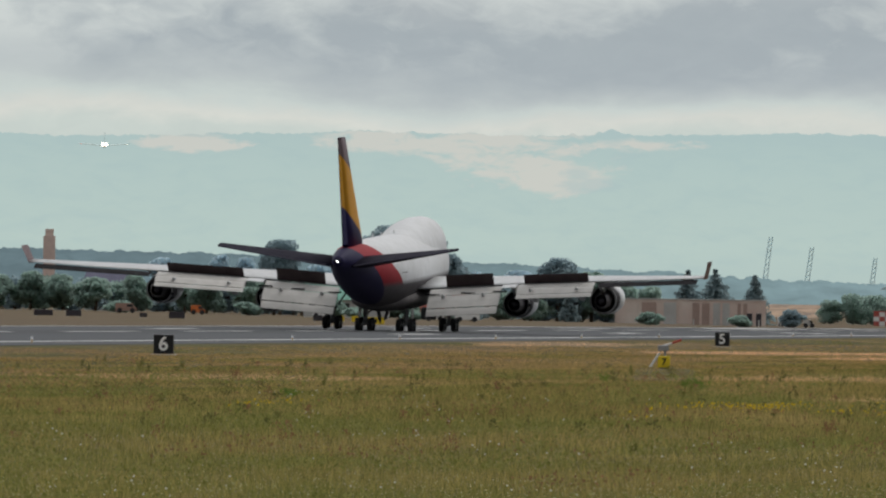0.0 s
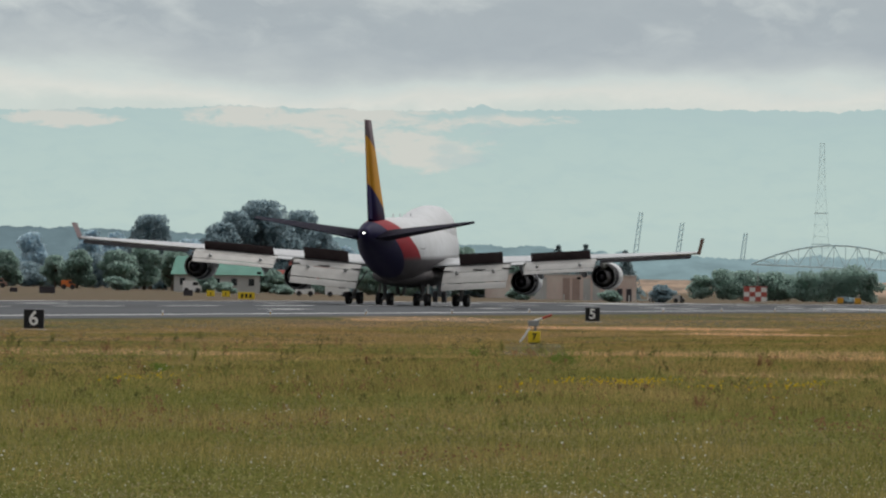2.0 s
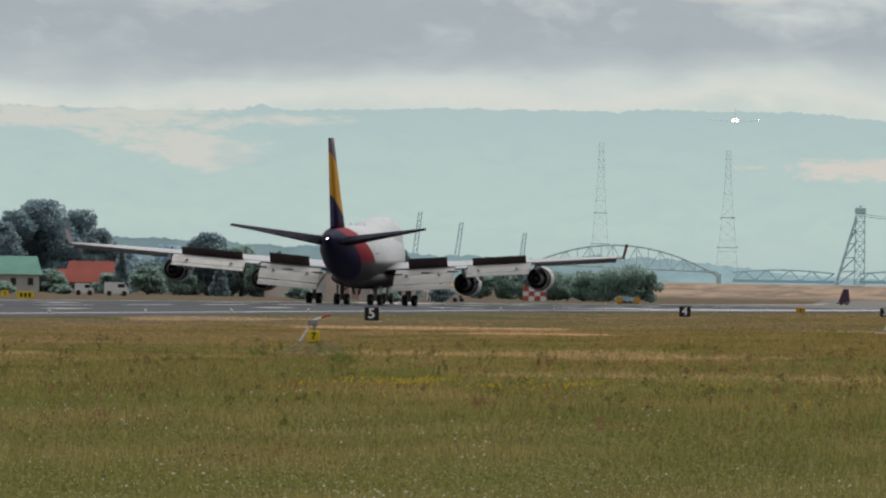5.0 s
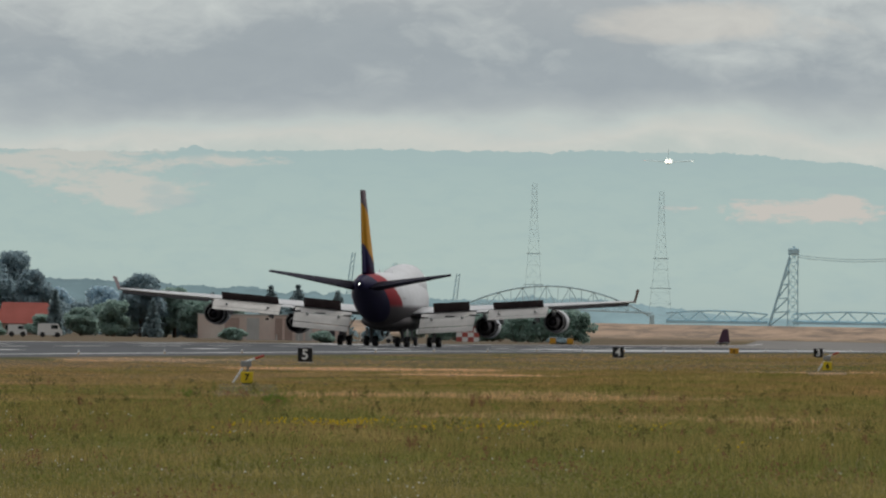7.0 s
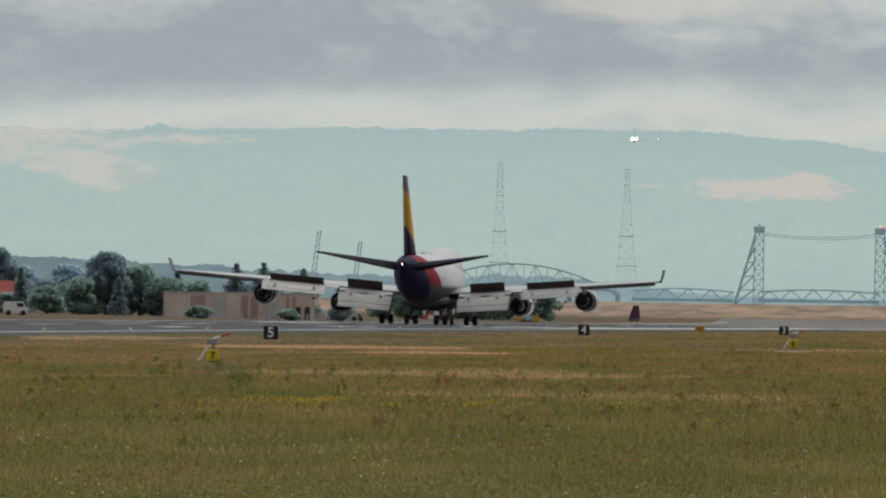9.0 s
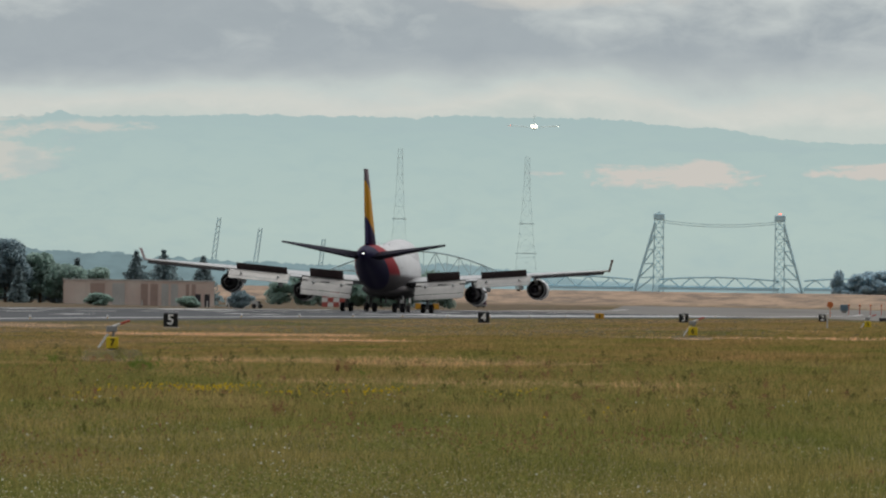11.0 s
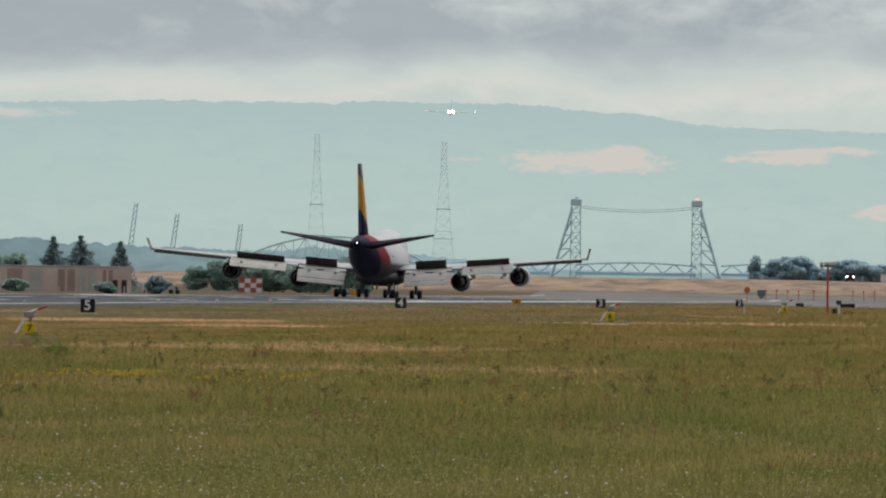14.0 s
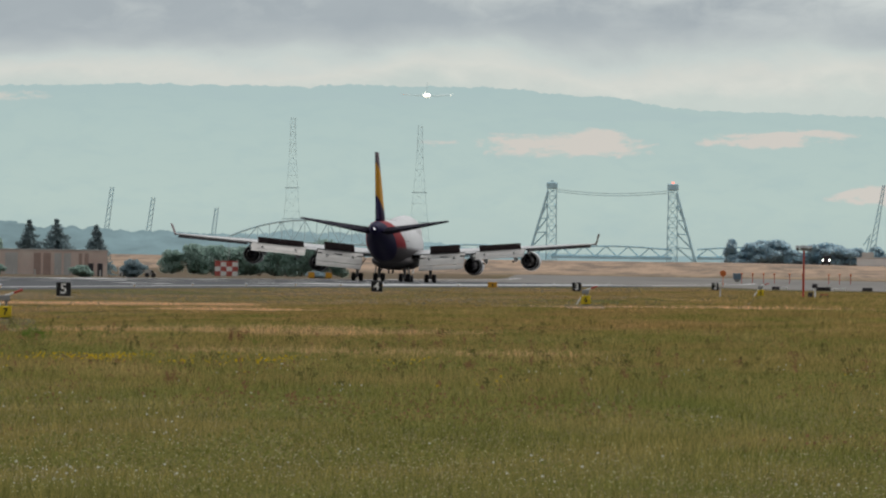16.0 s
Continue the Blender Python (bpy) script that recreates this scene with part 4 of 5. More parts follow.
for b, dist in ((-5.379, 2130), (-5.299, 2130)):
    s = thing("junction_box", facing(b, dist), "small amber electrical box beyond the runway", "equipment", "amber boxes")
    part("body", box(1.1, 0.7, 1.0, (0, 0, 0.1), 0.06), M_AMBER, s)
    part("lid", box(1.18, 0.78, 0.08, (0, 0, 1.1), 0.03), M_WALLWHITE, s)
    part("foot", box(0.5, 0.4, 0.4, (0, 0, -0.28)), M_GREY, s)


def checked_hut():
    s = thing("checkered_hut", facing(-5.770, 2150), "red and white checkered equipment hut with a mast", "hut")
    part("wall", box(4.0, 3.0, 2.45, (0, 0, 0.05), 0.03), M_WHITE, s)
    part("roof", box(4.2, 3.2, 0.14, (0, 0, 2.5), 0.03), M_RED, s, "red roof slab")
    for i in range(4):
        for k in range(3):
            if (i + k) % 2 == 0:
                part("red_square", box(1.0, 0.03, 0.81, (-1.5 + 1.0 * i, -1.515, 0.05 + 0.81 * k)), M_FADEDRED, s)
    part("mast", bar(bmesh.new(), (0.4, 0.4, 2.5), (0.4, 0.4, 5.8), 0.05), M_GREY, s)


checked_hut()


def light_mast():
    s = thing("light_mast", facing(-3.116, 1500, up=-0.55), "red pole with a rack of lamps on top", "mast")
    part("pole", bar(bmesh.new(), (0, 0, 0), (0, 0, 6.1), 0.14, 0.11, 8), M_RED, s, "red painted pole")
    rack = bmesh.new()
    bar(rack, (-0.95, 0, 6.15), (0.95, 0, 6.15), 0.09); bar(rack, (-0.9, 0, 6.15), (-0.4, 0, 5.7), 0.04); bar(rack, (0.9, 0, 6.15), (0.4, 0, 5.7), 0.04)
    part("crossarm", rack, M_GREY, s)
    part("lamp_frame", bar(bar(bmesh.new(), (-0.75, 0, 6.55), (0.75, 0, 6.55), 0.05), (0, 0, 6.0), (0, 0, 6.7), 0.09), M_GREY, s)
    for dx in (-0.78, -0.27, 0.27, 0.78):
        part("lamp", bar(bmesh.new(), (dx, 0.05, 6.2), (dx, -0.22, 6.5), 0.16, 0.26, 10), M_GREY, s)
    st = thing("equipment_stand", facing(-3.062, 1480, up=-0.5), "white post with a dark instrument box on top", "equipment", "field equipment")
    part("post", bar(bmesh.new(), (0, 0, 0), (0, 0, 1.6), 0.13, 0.11, 8), M_WHITE, st, "white post")
    part("head", box(0.62, 0.45, 0.5, (-0.05, 0, 1.55), 0.05), M_DARK, st, "dark instrument box")
    part("side_box", box(0.55, 0.4, 0.85, (-0.55, 0, 0.2), 0.04), M_DARK, st)
    tb = thing("cable_table", facing(-3.020, 1480, up=-0.5), "low weathered frame with a flat top", "equipment", "field equipment")
    part("top", box(1.0, 0.5, 0.12, (0, 0, 0.72), 0.02), M_REDROOF, tb)
    for dx in (-0.42, 0.42):
        part("leg", box(0.14, 0.3, 0.75, (dx, 0, 0)), M_DARK, tb)
    wp = thing("white_marker_post", facing(-3.498, 1450, up=-0.35), "weathered white post with a broad top", "marker", "field equipment")
    part("post", bar(bmesh.new(), (0, 0, 0), (0, 0, 1.5), 0.10, 0.09, 8), M_WALLWHITE, wp)
    part("head", box(0.42, 0.3, 0.5, (0, 0, 1.4), 0.05), M_WHITE, wp)


light_mast()


def far_markers():
    s = thing("orange_ball_marker", facing(-3.486, 2000, up=0.2), "orange disc marker on a post", "marker")
    part("post", bar(bmesh.new(), (0, 0, 0), (0, 0, 1.6), 0.07), M_ORANGE, s)
    disc = lathe([(-0.12, 0.1), (-0.1, 0.5), (0.1, 0.5), (0.12, 0.1)], 18, close=True)
    part("disc", disc, M_ORANGE, s).location = (0, 0, 2.05)
    s = thing("blue_cabinet", facing(-3.421, 2100, up=0.9), "faded blue cabinet beyond the runway end", "equipment")
    part("body", box(1.35, 0.8, 1.0, (0, 0, 0.35), 0.05), painted("blue_paint", (0.16, 0.24, 0.33), 0.6), s)
    part("stand", box(0.9, 0.5, 0.5, (0, 0, -0.1)), M_GREY, s)
    for k, b in enumerate((-3.40, -3.35, -3.30, -3.25, -3.18, -3.12, -3.0, -2.95, -2.9)):
        a = thing("approach_light", facing(b, 2080 + 9 * k, up=0.55), "short red approach light post", "light", "approach lights")
        part("post", bar(bmesh.new(), (0, 0, 0), (0, 0, 1.5), 0.06), M_RED, a)
        part("lamp", bar(bmesh.new(), (0, 0, 1.45), (0, -0.1, 1.75), 0.12, 0.16, 8), M_ORANGE, a)


far_markers()


# ---- beyond the runway: buildings, vehicles ----
def gabled(name, bearing, dist, w, d, wall, roof, wall_mat, roof_mat, label, category, windows=4, turn=0, up=None):
    s = thing(name, facing(bearing, dist, turn, up), label, category, "buildings beyond the runway")
    body = part("wall", box(w, d, wall + 0.6, (0, 0, -0.6)), wall_mat, s)
    bm = bmesh.new()
    o = 0.5
    a = [bm.verts.new(p) for p in ((-w / 2 - o, -d / 2 - o, wall - 0.15), (w / 2 + o, -d / 2 - o, wall - 0.15), (w / 2 + o - 0.8, 0, wall + roof), (-w / 2 - o + 0.8, 0, wall + roof), (w / 2 + o, d / 2 + o, wall - 0.15), (-w / 2 - o, d / 2 + o, wall - 0.15))]
    for f in ((0, 1, 2, 3), (3, 2, 4, 5), (0, 3, 5), (1, 4, 2), (0, 5, 4, 1)):
        bm.faces.new([a[i] for i in f])
    bmesh.ops.recalc_face_normals(bm, faces=bm.faces)
    part("roof", bm, roof_mat, s)
    for k in range(windows):
        x = (k + 0.5) / windows * w - w / 2
        win = part("window", box(w / windows * 0.4, 0.08, min(1.3, wall * 0.45), (x, -d / 2 - 0.02, wall * 0.35)), M_WALLWHITE, s)
        part("pane", box(w / windows * 0.33, 0.04, min(1.1, wall * 0.38), (x, -d / 2 - 0.07, wall * 0.38)), M_GLASS, win)


gabled("hangar", -8.246, 1800, 12.4, 8, 2.7, 2.5, M_WALLWHITE, M_GREENROOF, "white-walled shed with a green metal roof", "building", 5)
gabled("house", -7.807, 1850, 7.4, 6, 1.8, 3.0, M_WALLPINK, M_REDROOF, "low house with a broad red roof", "house", 3)
gabled("house", -7.945, 1870, 5.0, 5, 1.6, 1.9, M_WALLPINK, M_REDROOF, "small faded brick house with red roof", "house", 2)
gabled("house", -9.35, 1990, 7.0, 6, 4.0, 2.6, M_WALLWHITE, painted("slate_roof", (0.16, 0.16, 0.24), 0.7), "pale house with a dark slate roof among trees", "house", 3)
gabled("house", -8.60, 1930, 5.0, 5, 3.0, 1.6, M_WALLTAN, M_WALLPINK, "tan house among trees", "house", 2)


M_STAIN = painted("stained_concrete", (0.50, 0.37, 0.32), 0.9, scale=0.4)


def long_wall():
    s = thing("warehouse", facing(-6.665, 1900, up=0.2), "long tan concrete warehouse with stained bays", "building", "buildings beyond the runway")
    wall = part("wall", box(23.0, 7, 4.2, (0, 0, -0.1)), M_WALLTAN, s)
    for k in range(8):
        part("pilaster", box(0.35, 0.2, 4.0, (-11.0 + 3.14 * k, -3.56, 0)), M_WALLTAN, wall)
    part("coping", box(23.3, 7.3, 0.18, (0, 0, 4.1), 0.03), M_WALLWHITE, s)
    for x, w, mat, label in ((1.6, 2.6, M_STAIN, "rust-stained bay"), (-6.3, 2.2, M_STAIN, "rust-stained bay"), (4.7, 2.5, M_WALLWHITE, "whitewashed bay"), (-3.1, 1.9, M_WALLWHITE, "whitewashed bay"), (7.9, 1.5, M_STAIN, "rust-stained bay")):
        part("stained_bay", box(w, 0.06, 3.5, (x, -3.54, 0.2)), mat, wall, label)
    for x in (10.4, 9.0):
        part("door", box(0.8, 0.08, 1.9, (x, -3.55, 0.3)), M_DARK, wall)
    for k in range(6):
        p = thing("fence_post", facing(-6.75 + 0.1 * k, 1860, up=0.35), "short pale post by the warehouse", "post", "posts by the warehouse")
        part("post", bar(bmesh.new(), (0, 0, 0), (0, 0, 1.1), 0.12), M_WALLWHITE, p)


long_wall()


def van(bearing, dist, w, h, mat, label, up=None):
    s = thing("van", facing(bearing, dist, 0, up), label, "vehicle", "parked vehicles")
    L = w
    prof = ((-L / 2, 0.3), (L / 2, 0.3), (L / 2, h * 0.55), (L / 2 - 0.25, h * 0.6), (L / 2 - 0.6, h), (-L / 2 + 0.08, h), (-L / 2, h * 0.9))
    part("body", loft([[(x, y, z) for x, z in prof] for y in (-0.85, 0.85)]), mat, s)
    part("window", box(L * 0.28, 1.74, h * 0.26, (L * 0.18, 0, h * 0.62)), M_GLASS, s)
    for dx in (-L * 0.3, L * 0.3):
        wh = lathe([(-0.9, 0.30), (-0.88, 0.36), (0.88, 0.36), (0.9, 0.30)], 14, close=True)
        part("wheel", wh, M_RUBBER, s).location = (dx, 0, 0.36)


van(-7.841, 1700, 2.6, 1.65, M_WHITE, "white car parked beyond the runway")
van(-7.691, 1700, 3.4, 1.9, M_WHITE, "white van parked beyond the runway")
van(-6.227, 1870, 2.4, 1.5, M_WHITE, "white car beside a dark bush")
van(-6.12, 1870, 1.6, 1.2, M_WALLWHITE, "pale car half behind a bush")
van(-8.36, 1720, 2.6, 1.7, M_WHITE, "white van in front of the trees")
van(-9.26, 1750, 3.0, 1.4, M_WALLPINK, "faded red car under the trees")
van(-8.93, 1760, 2.0, 1.3, M_ORANGE, "orange car under the trees")


def vehicle_far():
    s = thing("truck", facing(-3.013, 2620, up=3.75), "dark truck on the bank with headlights on", "vehicle")
    part("body", box(1.9, 4.0, 1.7, (0, 0, 0.4), 0.15), M_DARK, s)
    for dx in (-0.7, 0.7):
        part("headlight", bar(bmesh.new(), (dx, -1.98, 1.25), (dx, -2.08, 1.25), 0.15, 0.15, 12), M_LAMP, s, "glowing headlight")
        part("wheel", box(0.3, 3.0, 0.5, (dx, 0, 0.0), 0.1), M_RUBBER, s)


vehicle_far()


def taxiing_plane():
    """Shaped to fit the camera's view: a tall purple fin on a shrunken low body."""
    s = thing("small_airplane", pose(-165, 1943, 0.9), "small taxiing airplane with a purple tail fin", "airplane")
    fin = [[(x, y, z) for x, y in ((c - w, -t), (c + w, -t), (c + w, t), (c - w, t))] for z, c, w, t in ((0.5, 0.0, 1.1, 0.18), (1.7, 0.12, 0.85, 0.13), (3.1, 0.28, 0.52, 0.09))]
    part("tail_fin", loft(fin), M_PURPLE, s, "purple tail fin")
    part("fuselage", lathe([(-1.2, 0.06), (-0.8, 0.2), (0.4, 0.26), (1.2, 0.24), (1.7, 0.1)], 14, close=True), M_GREY, s, "", True).matrix_basis = pose(0, 0, 0.45, 0, 0, 68)
    part("tailplane", box(0.7, 2.0, 0.08, (0.2, 0, 0.75), 0.02), M_PURPLE, s)
    for dx in (-0.6, 0.5):
        part("wheel", lathe([(-0.08, 0.12), (-0.06, 0.2), (0.06, 0.2), (0.08, 0.12)], 12, close=True), M_RUBBER, s).location = (dx, 0, 0.2)
    return s


taxi_plane = taxiing_plane()


# ---- trees beyond the runway ----
TREES = (  # bearing, distance, height, width, tone
    (-8.553, 1900, 11.4, 6.2, 1), (-8.03, 1900, 14.0, 10.0, 1), (-7.86, 1905, 12.6, 8.0, 1), (-8.16, 1895, 12.2, 7.0, 1), (-8.22, 1890, 10.4, 6.5, 1), (-7.78, 1890, 9.8, 6.0, 1), (-8.72, 1960, 8.6, 5.2, 2),
    (-8.83, 1950, 8.9, 4.8, 2), (-9.11, 1950, 8.4, 5.0, 2), (-9.226, 1850, 5.4, 4.4, 0), (-8.99, 1850, 4.8, 4.4, 0), (-8.89, 1840, 5.6, 5.0, 0), (-9.40, 1860, 5.0, 5.6, 0), (-9.55, 1880, 5.4, 5.0, 0),
    (-9.70, 1880, 5.8, 5.4, 0), (-9.85, 1880, 5.4, 5.4, 0), (-8.70, 1840, 5.8, 6.0, 0), (-8.58, 1850, 6.4, 5.6, 0), (-8.45, 1860, 6.2, 6.0, 0), (-8.36, 1880, 7.8, 5.5, 2), (-7.276, 1900, 9.6, 7.2, 1),
    (-7.12, 1905, 7.6, 7.0, 0), (-7.40, 1880, 5.4, 5.0, 0), (-7.0, 1900, 6.0, 6.5, 0), (-7.55, 1870, 4.2, 5.0, 0), (-6.86, 1930, 5.6, 6.0, 0), (-7.68, 1990, 7.4, 6.0, 2), (-7.45, 2000, 7.8, 7.0, 2), (-8.0, 1830, 3.4, 5.0, 0), (-8.12, 1830, 3.0, 4.0, 0), (-7.72, 1820, 3.0, 4.6, 0), (-8.30, 1770, 2.4, 3.0, 0))
for k, (b, dist, high, wide, tone) in enumerate(TREES):
    broadleaf(b, dist, high, wide, (M_LEAF, M_LEAFDARK, M_LEAFHAZE)[tone], ("dull green broadleaf tree beyond the runway", "tall dark broadleaf tree beyond the runway", "broadleaf tree with haze blue in its leaf colour")[tone], 50 + k, low=0.08 if high < 7 else 0.2)
for k, (b, dist, high, wide) in enumerate(((-6.679, 2000, 8.4, 6.4), (-6.554, 2000, 8.6, 9.6), (-6.372, 2000, 7.8, 6.2), (-7.67, 1750, 6.4, 2.2), (-7.22, 1870, 5.4, 2.6), (-6.95, 2010, 7.0, 3.5))):
    conifer(b, dist, high, wide, "dark conifer standing behind the warehouse", 200 + k)
for k, (b, dist, high, wide, mat) in enumerate(((-5.32, 2230, 6.8, 6.8, M_LEAF), (-5.43, 2230, 6.0, 6.5, M_LEAF), (-5.24, 2230, 5.7, 4.3, M_LEAF), (-5.55, 2230, 5.5, 6.7, M_LEAF), (-5.68, 2230, 5.3, 6.0, M_LEAF), (-5.80, 2230, 5.4, 6.0, M_LEAF),
                                               (-5.92, 2230, 5.5, 5.5, M_LEAF), (-6.02, 2230, 4.3, 4.8, M_LEAF), (-5.37, 2238, 6.0, 7.5, M_LEAF), (-5.49, 2238, 5.2, 7.0, M_LEAF), (-5.62, 2238, 4.9, 7.0, M_LEAF), (-5.74, 2238, 5.0, 7.0, M_LEAF), (-5.86, 2238, 5.2, 7.0, M_LEAF), (-6.193, 1850, 2.6, 3.6, M_LEAFDARK), (-6.44, 1790, 1.6, 3.2, M_LEAF), (-6.85, 1800, 1.8, 3.6, M_LEAF), (-5.36, 2150, 1.1, 3.8, M_LEAFDARK), (-9.3, 1780, 1.6, 4, M_LEAF), (-8.7, 1790, 1.8, 4, M_LEAF), (-8.2, 1740, 1.5, 3.4, M_LEAF), (-7.95, 1750, 1.3, 3, M_LEAF))):
    bush(b, dist, high, wide, mat, "dense dull green bush beyond the runway" if mat is M_LEAF else "dark rounded bush beyond the runway", 300 + k)
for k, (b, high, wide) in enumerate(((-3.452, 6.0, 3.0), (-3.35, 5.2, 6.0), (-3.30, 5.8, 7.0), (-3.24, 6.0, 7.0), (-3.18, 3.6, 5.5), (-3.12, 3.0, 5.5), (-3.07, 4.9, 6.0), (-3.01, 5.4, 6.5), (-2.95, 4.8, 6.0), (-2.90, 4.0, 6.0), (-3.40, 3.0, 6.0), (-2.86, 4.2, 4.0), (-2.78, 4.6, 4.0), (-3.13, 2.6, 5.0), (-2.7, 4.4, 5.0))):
    t = broadleaf(b, 3000, high, wide, M_FARWOOD, "far tree behind the bank, haze blue in its leaf colour", 400 + k, low=0.0, size=0.34, group="far trees")
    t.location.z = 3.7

rng_hedge = random.Random(17)
for k in range(30):
    b = -9.95 + 0.104 * k + rng_hedge.uniform(-0.03, 0.03)
    bush(b, rng_hedge.uniform(1895, 1925), rng_hedge.uniform(3.6, 5.6) if b < -7.2 else rng_hedge.uniform(2.6, 3.8), rng_hedge.uniform(5.5, 8.0), M_LEAFDARK if k % 3 else M_LEAF,
         "thicket under the trees, haze blue in its leaf colour", 500 + k)


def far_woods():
    """A belt of woods far behind: it glows, with bluish haze put into its colour."""
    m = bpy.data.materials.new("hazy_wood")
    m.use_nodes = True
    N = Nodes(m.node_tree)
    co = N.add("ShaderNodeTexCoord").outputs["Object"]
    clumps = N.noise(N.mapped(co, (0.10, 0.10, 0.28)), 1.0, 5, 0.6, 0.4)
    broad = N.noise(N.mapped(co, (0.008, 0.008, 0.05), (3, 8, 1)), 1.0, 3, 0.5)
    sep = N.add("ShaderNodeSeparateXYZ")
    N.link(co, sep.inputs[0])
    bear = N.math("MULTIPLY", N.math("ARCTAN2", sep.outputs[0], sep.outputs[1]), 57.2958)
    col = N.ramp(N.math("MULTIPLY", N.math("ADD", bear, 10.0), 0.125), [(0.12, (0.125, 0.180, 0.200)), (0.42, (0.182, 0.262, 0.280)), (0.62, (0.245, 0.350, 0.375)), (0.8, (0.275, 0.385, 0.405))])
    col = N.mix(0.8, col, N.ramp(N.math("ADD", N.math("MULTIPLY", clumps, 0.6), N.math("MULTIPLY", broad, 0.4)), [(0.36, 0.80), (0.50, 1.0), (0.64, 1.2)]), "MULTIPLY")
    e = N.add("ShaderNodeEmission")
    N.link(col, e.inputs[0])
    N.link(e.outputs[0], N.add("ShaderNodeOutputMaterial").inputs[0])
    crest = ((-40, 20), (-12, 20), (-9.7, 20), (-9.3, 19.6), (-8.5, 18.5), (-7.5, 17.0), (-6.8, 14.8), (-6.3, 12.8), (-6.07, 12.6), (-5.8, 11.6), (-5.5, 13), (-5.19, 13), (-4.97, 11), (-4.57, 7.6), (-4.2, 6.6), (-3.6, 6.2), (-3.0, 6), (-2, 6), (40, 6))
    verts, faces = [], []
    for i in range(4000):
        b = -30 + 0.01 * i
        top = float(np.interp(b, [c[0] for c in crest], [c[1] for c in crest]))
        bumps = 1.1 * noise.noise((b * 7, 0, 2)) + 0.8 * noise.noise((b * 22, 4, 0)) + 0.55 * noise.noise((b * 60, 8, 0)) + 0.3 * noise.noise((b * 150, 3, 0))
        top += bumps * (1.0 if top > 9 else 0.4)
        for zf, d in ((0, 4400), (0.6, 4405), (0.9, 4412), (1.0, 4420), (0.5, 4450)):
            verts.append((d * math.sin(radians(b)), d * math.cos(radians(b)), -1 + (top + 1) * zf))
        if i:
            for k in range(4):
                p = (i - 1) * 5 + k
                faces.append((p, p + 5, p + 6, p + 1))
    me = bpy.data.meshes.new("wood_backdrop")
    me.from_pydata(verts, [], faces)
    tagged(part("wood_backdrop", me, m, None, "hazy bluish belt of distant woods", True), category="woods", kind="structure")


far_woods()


# ---- distant steelwork ----
def lattice(bm, at, low, high, w0, w1, bays, r):
    """Four legs and cross braces of a tapering tower."""
    rings = []
    for k in range(bays + 1):
        f = 1 - (1 - k / bays) ** 1.0
        w = w0 + (w1 - w0) * f ** 0.75
        z = low + (high - low) * f
        rings.append([Vector((at + sx * w / 2, sy * w / 2, z)) for sx, sy in ((-1, -1), (1, -1), (1, 1), (-1, 1))])
    for a, b in zip(rings, rings[1:]):
        for i in range(4):
            bar(bm, a[i], b[i], r * 1.4, sides=4)
            bar(bm, a[i], b[(i + 1) % 4], r * 0.7, sides=4)
            bar(bm, b[i], b[(i + 1) % 4], r * 0.7, sides=4)
    return bm


def transmission_tower(bearing, top, base_w):
    s = thing("transmission_tower", facing(bearing, 4300, up=3.5), "tall slender lattice transmission tower in haze", "tower", "transmission towers")
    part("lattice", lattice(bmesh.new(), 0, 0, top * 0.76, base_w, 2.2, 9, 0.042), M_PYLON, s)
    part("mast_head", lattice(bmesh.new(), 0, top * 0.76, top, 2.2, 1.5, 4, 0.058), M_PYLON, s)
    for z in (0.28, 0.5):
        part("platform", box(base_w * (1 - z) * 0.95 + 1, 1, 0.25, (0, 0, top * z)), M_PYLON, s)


transmission_tower(-5.473, 48.5, 8.4)
transmission_tower(-4.888, 46.5, 9.4)


def leaning_boom(bearing, low, high, run):
    s = thing("crane_boom", facing(bearing, 4470, up=2.0), "slanting dockside crane boom in haze", "crane", "dockside cranes")
    bm = bmesh.new()
    for dx in (-0.9, 0.9):
        for dy in (-0.9, 0.9):
            bar(bm, (dx - run, dy, 0), (dx * 0.6, dy * 0.6, high - 2), 0.17, sides=4)
    n = 12
    for k in range(n):
        f, g = k / n, (k + 1) / n
        bar(bm, (-0.9 - run * (1 - f), -0.9, (high - 2) * f), (0.75 - run * (1 - g), -0.8, (high - 2) * g), 0.12, sides=4)
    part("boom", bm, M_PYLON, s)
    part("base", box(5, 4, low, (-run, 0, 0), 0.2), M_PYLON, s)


leaning_boom(-6.300, 6, 28.3, 3.2)
leaning_boom(-6.110, 6, 24.7, 3.0)
leaning_boom(-5.818, 6, 21.3, 2.2)


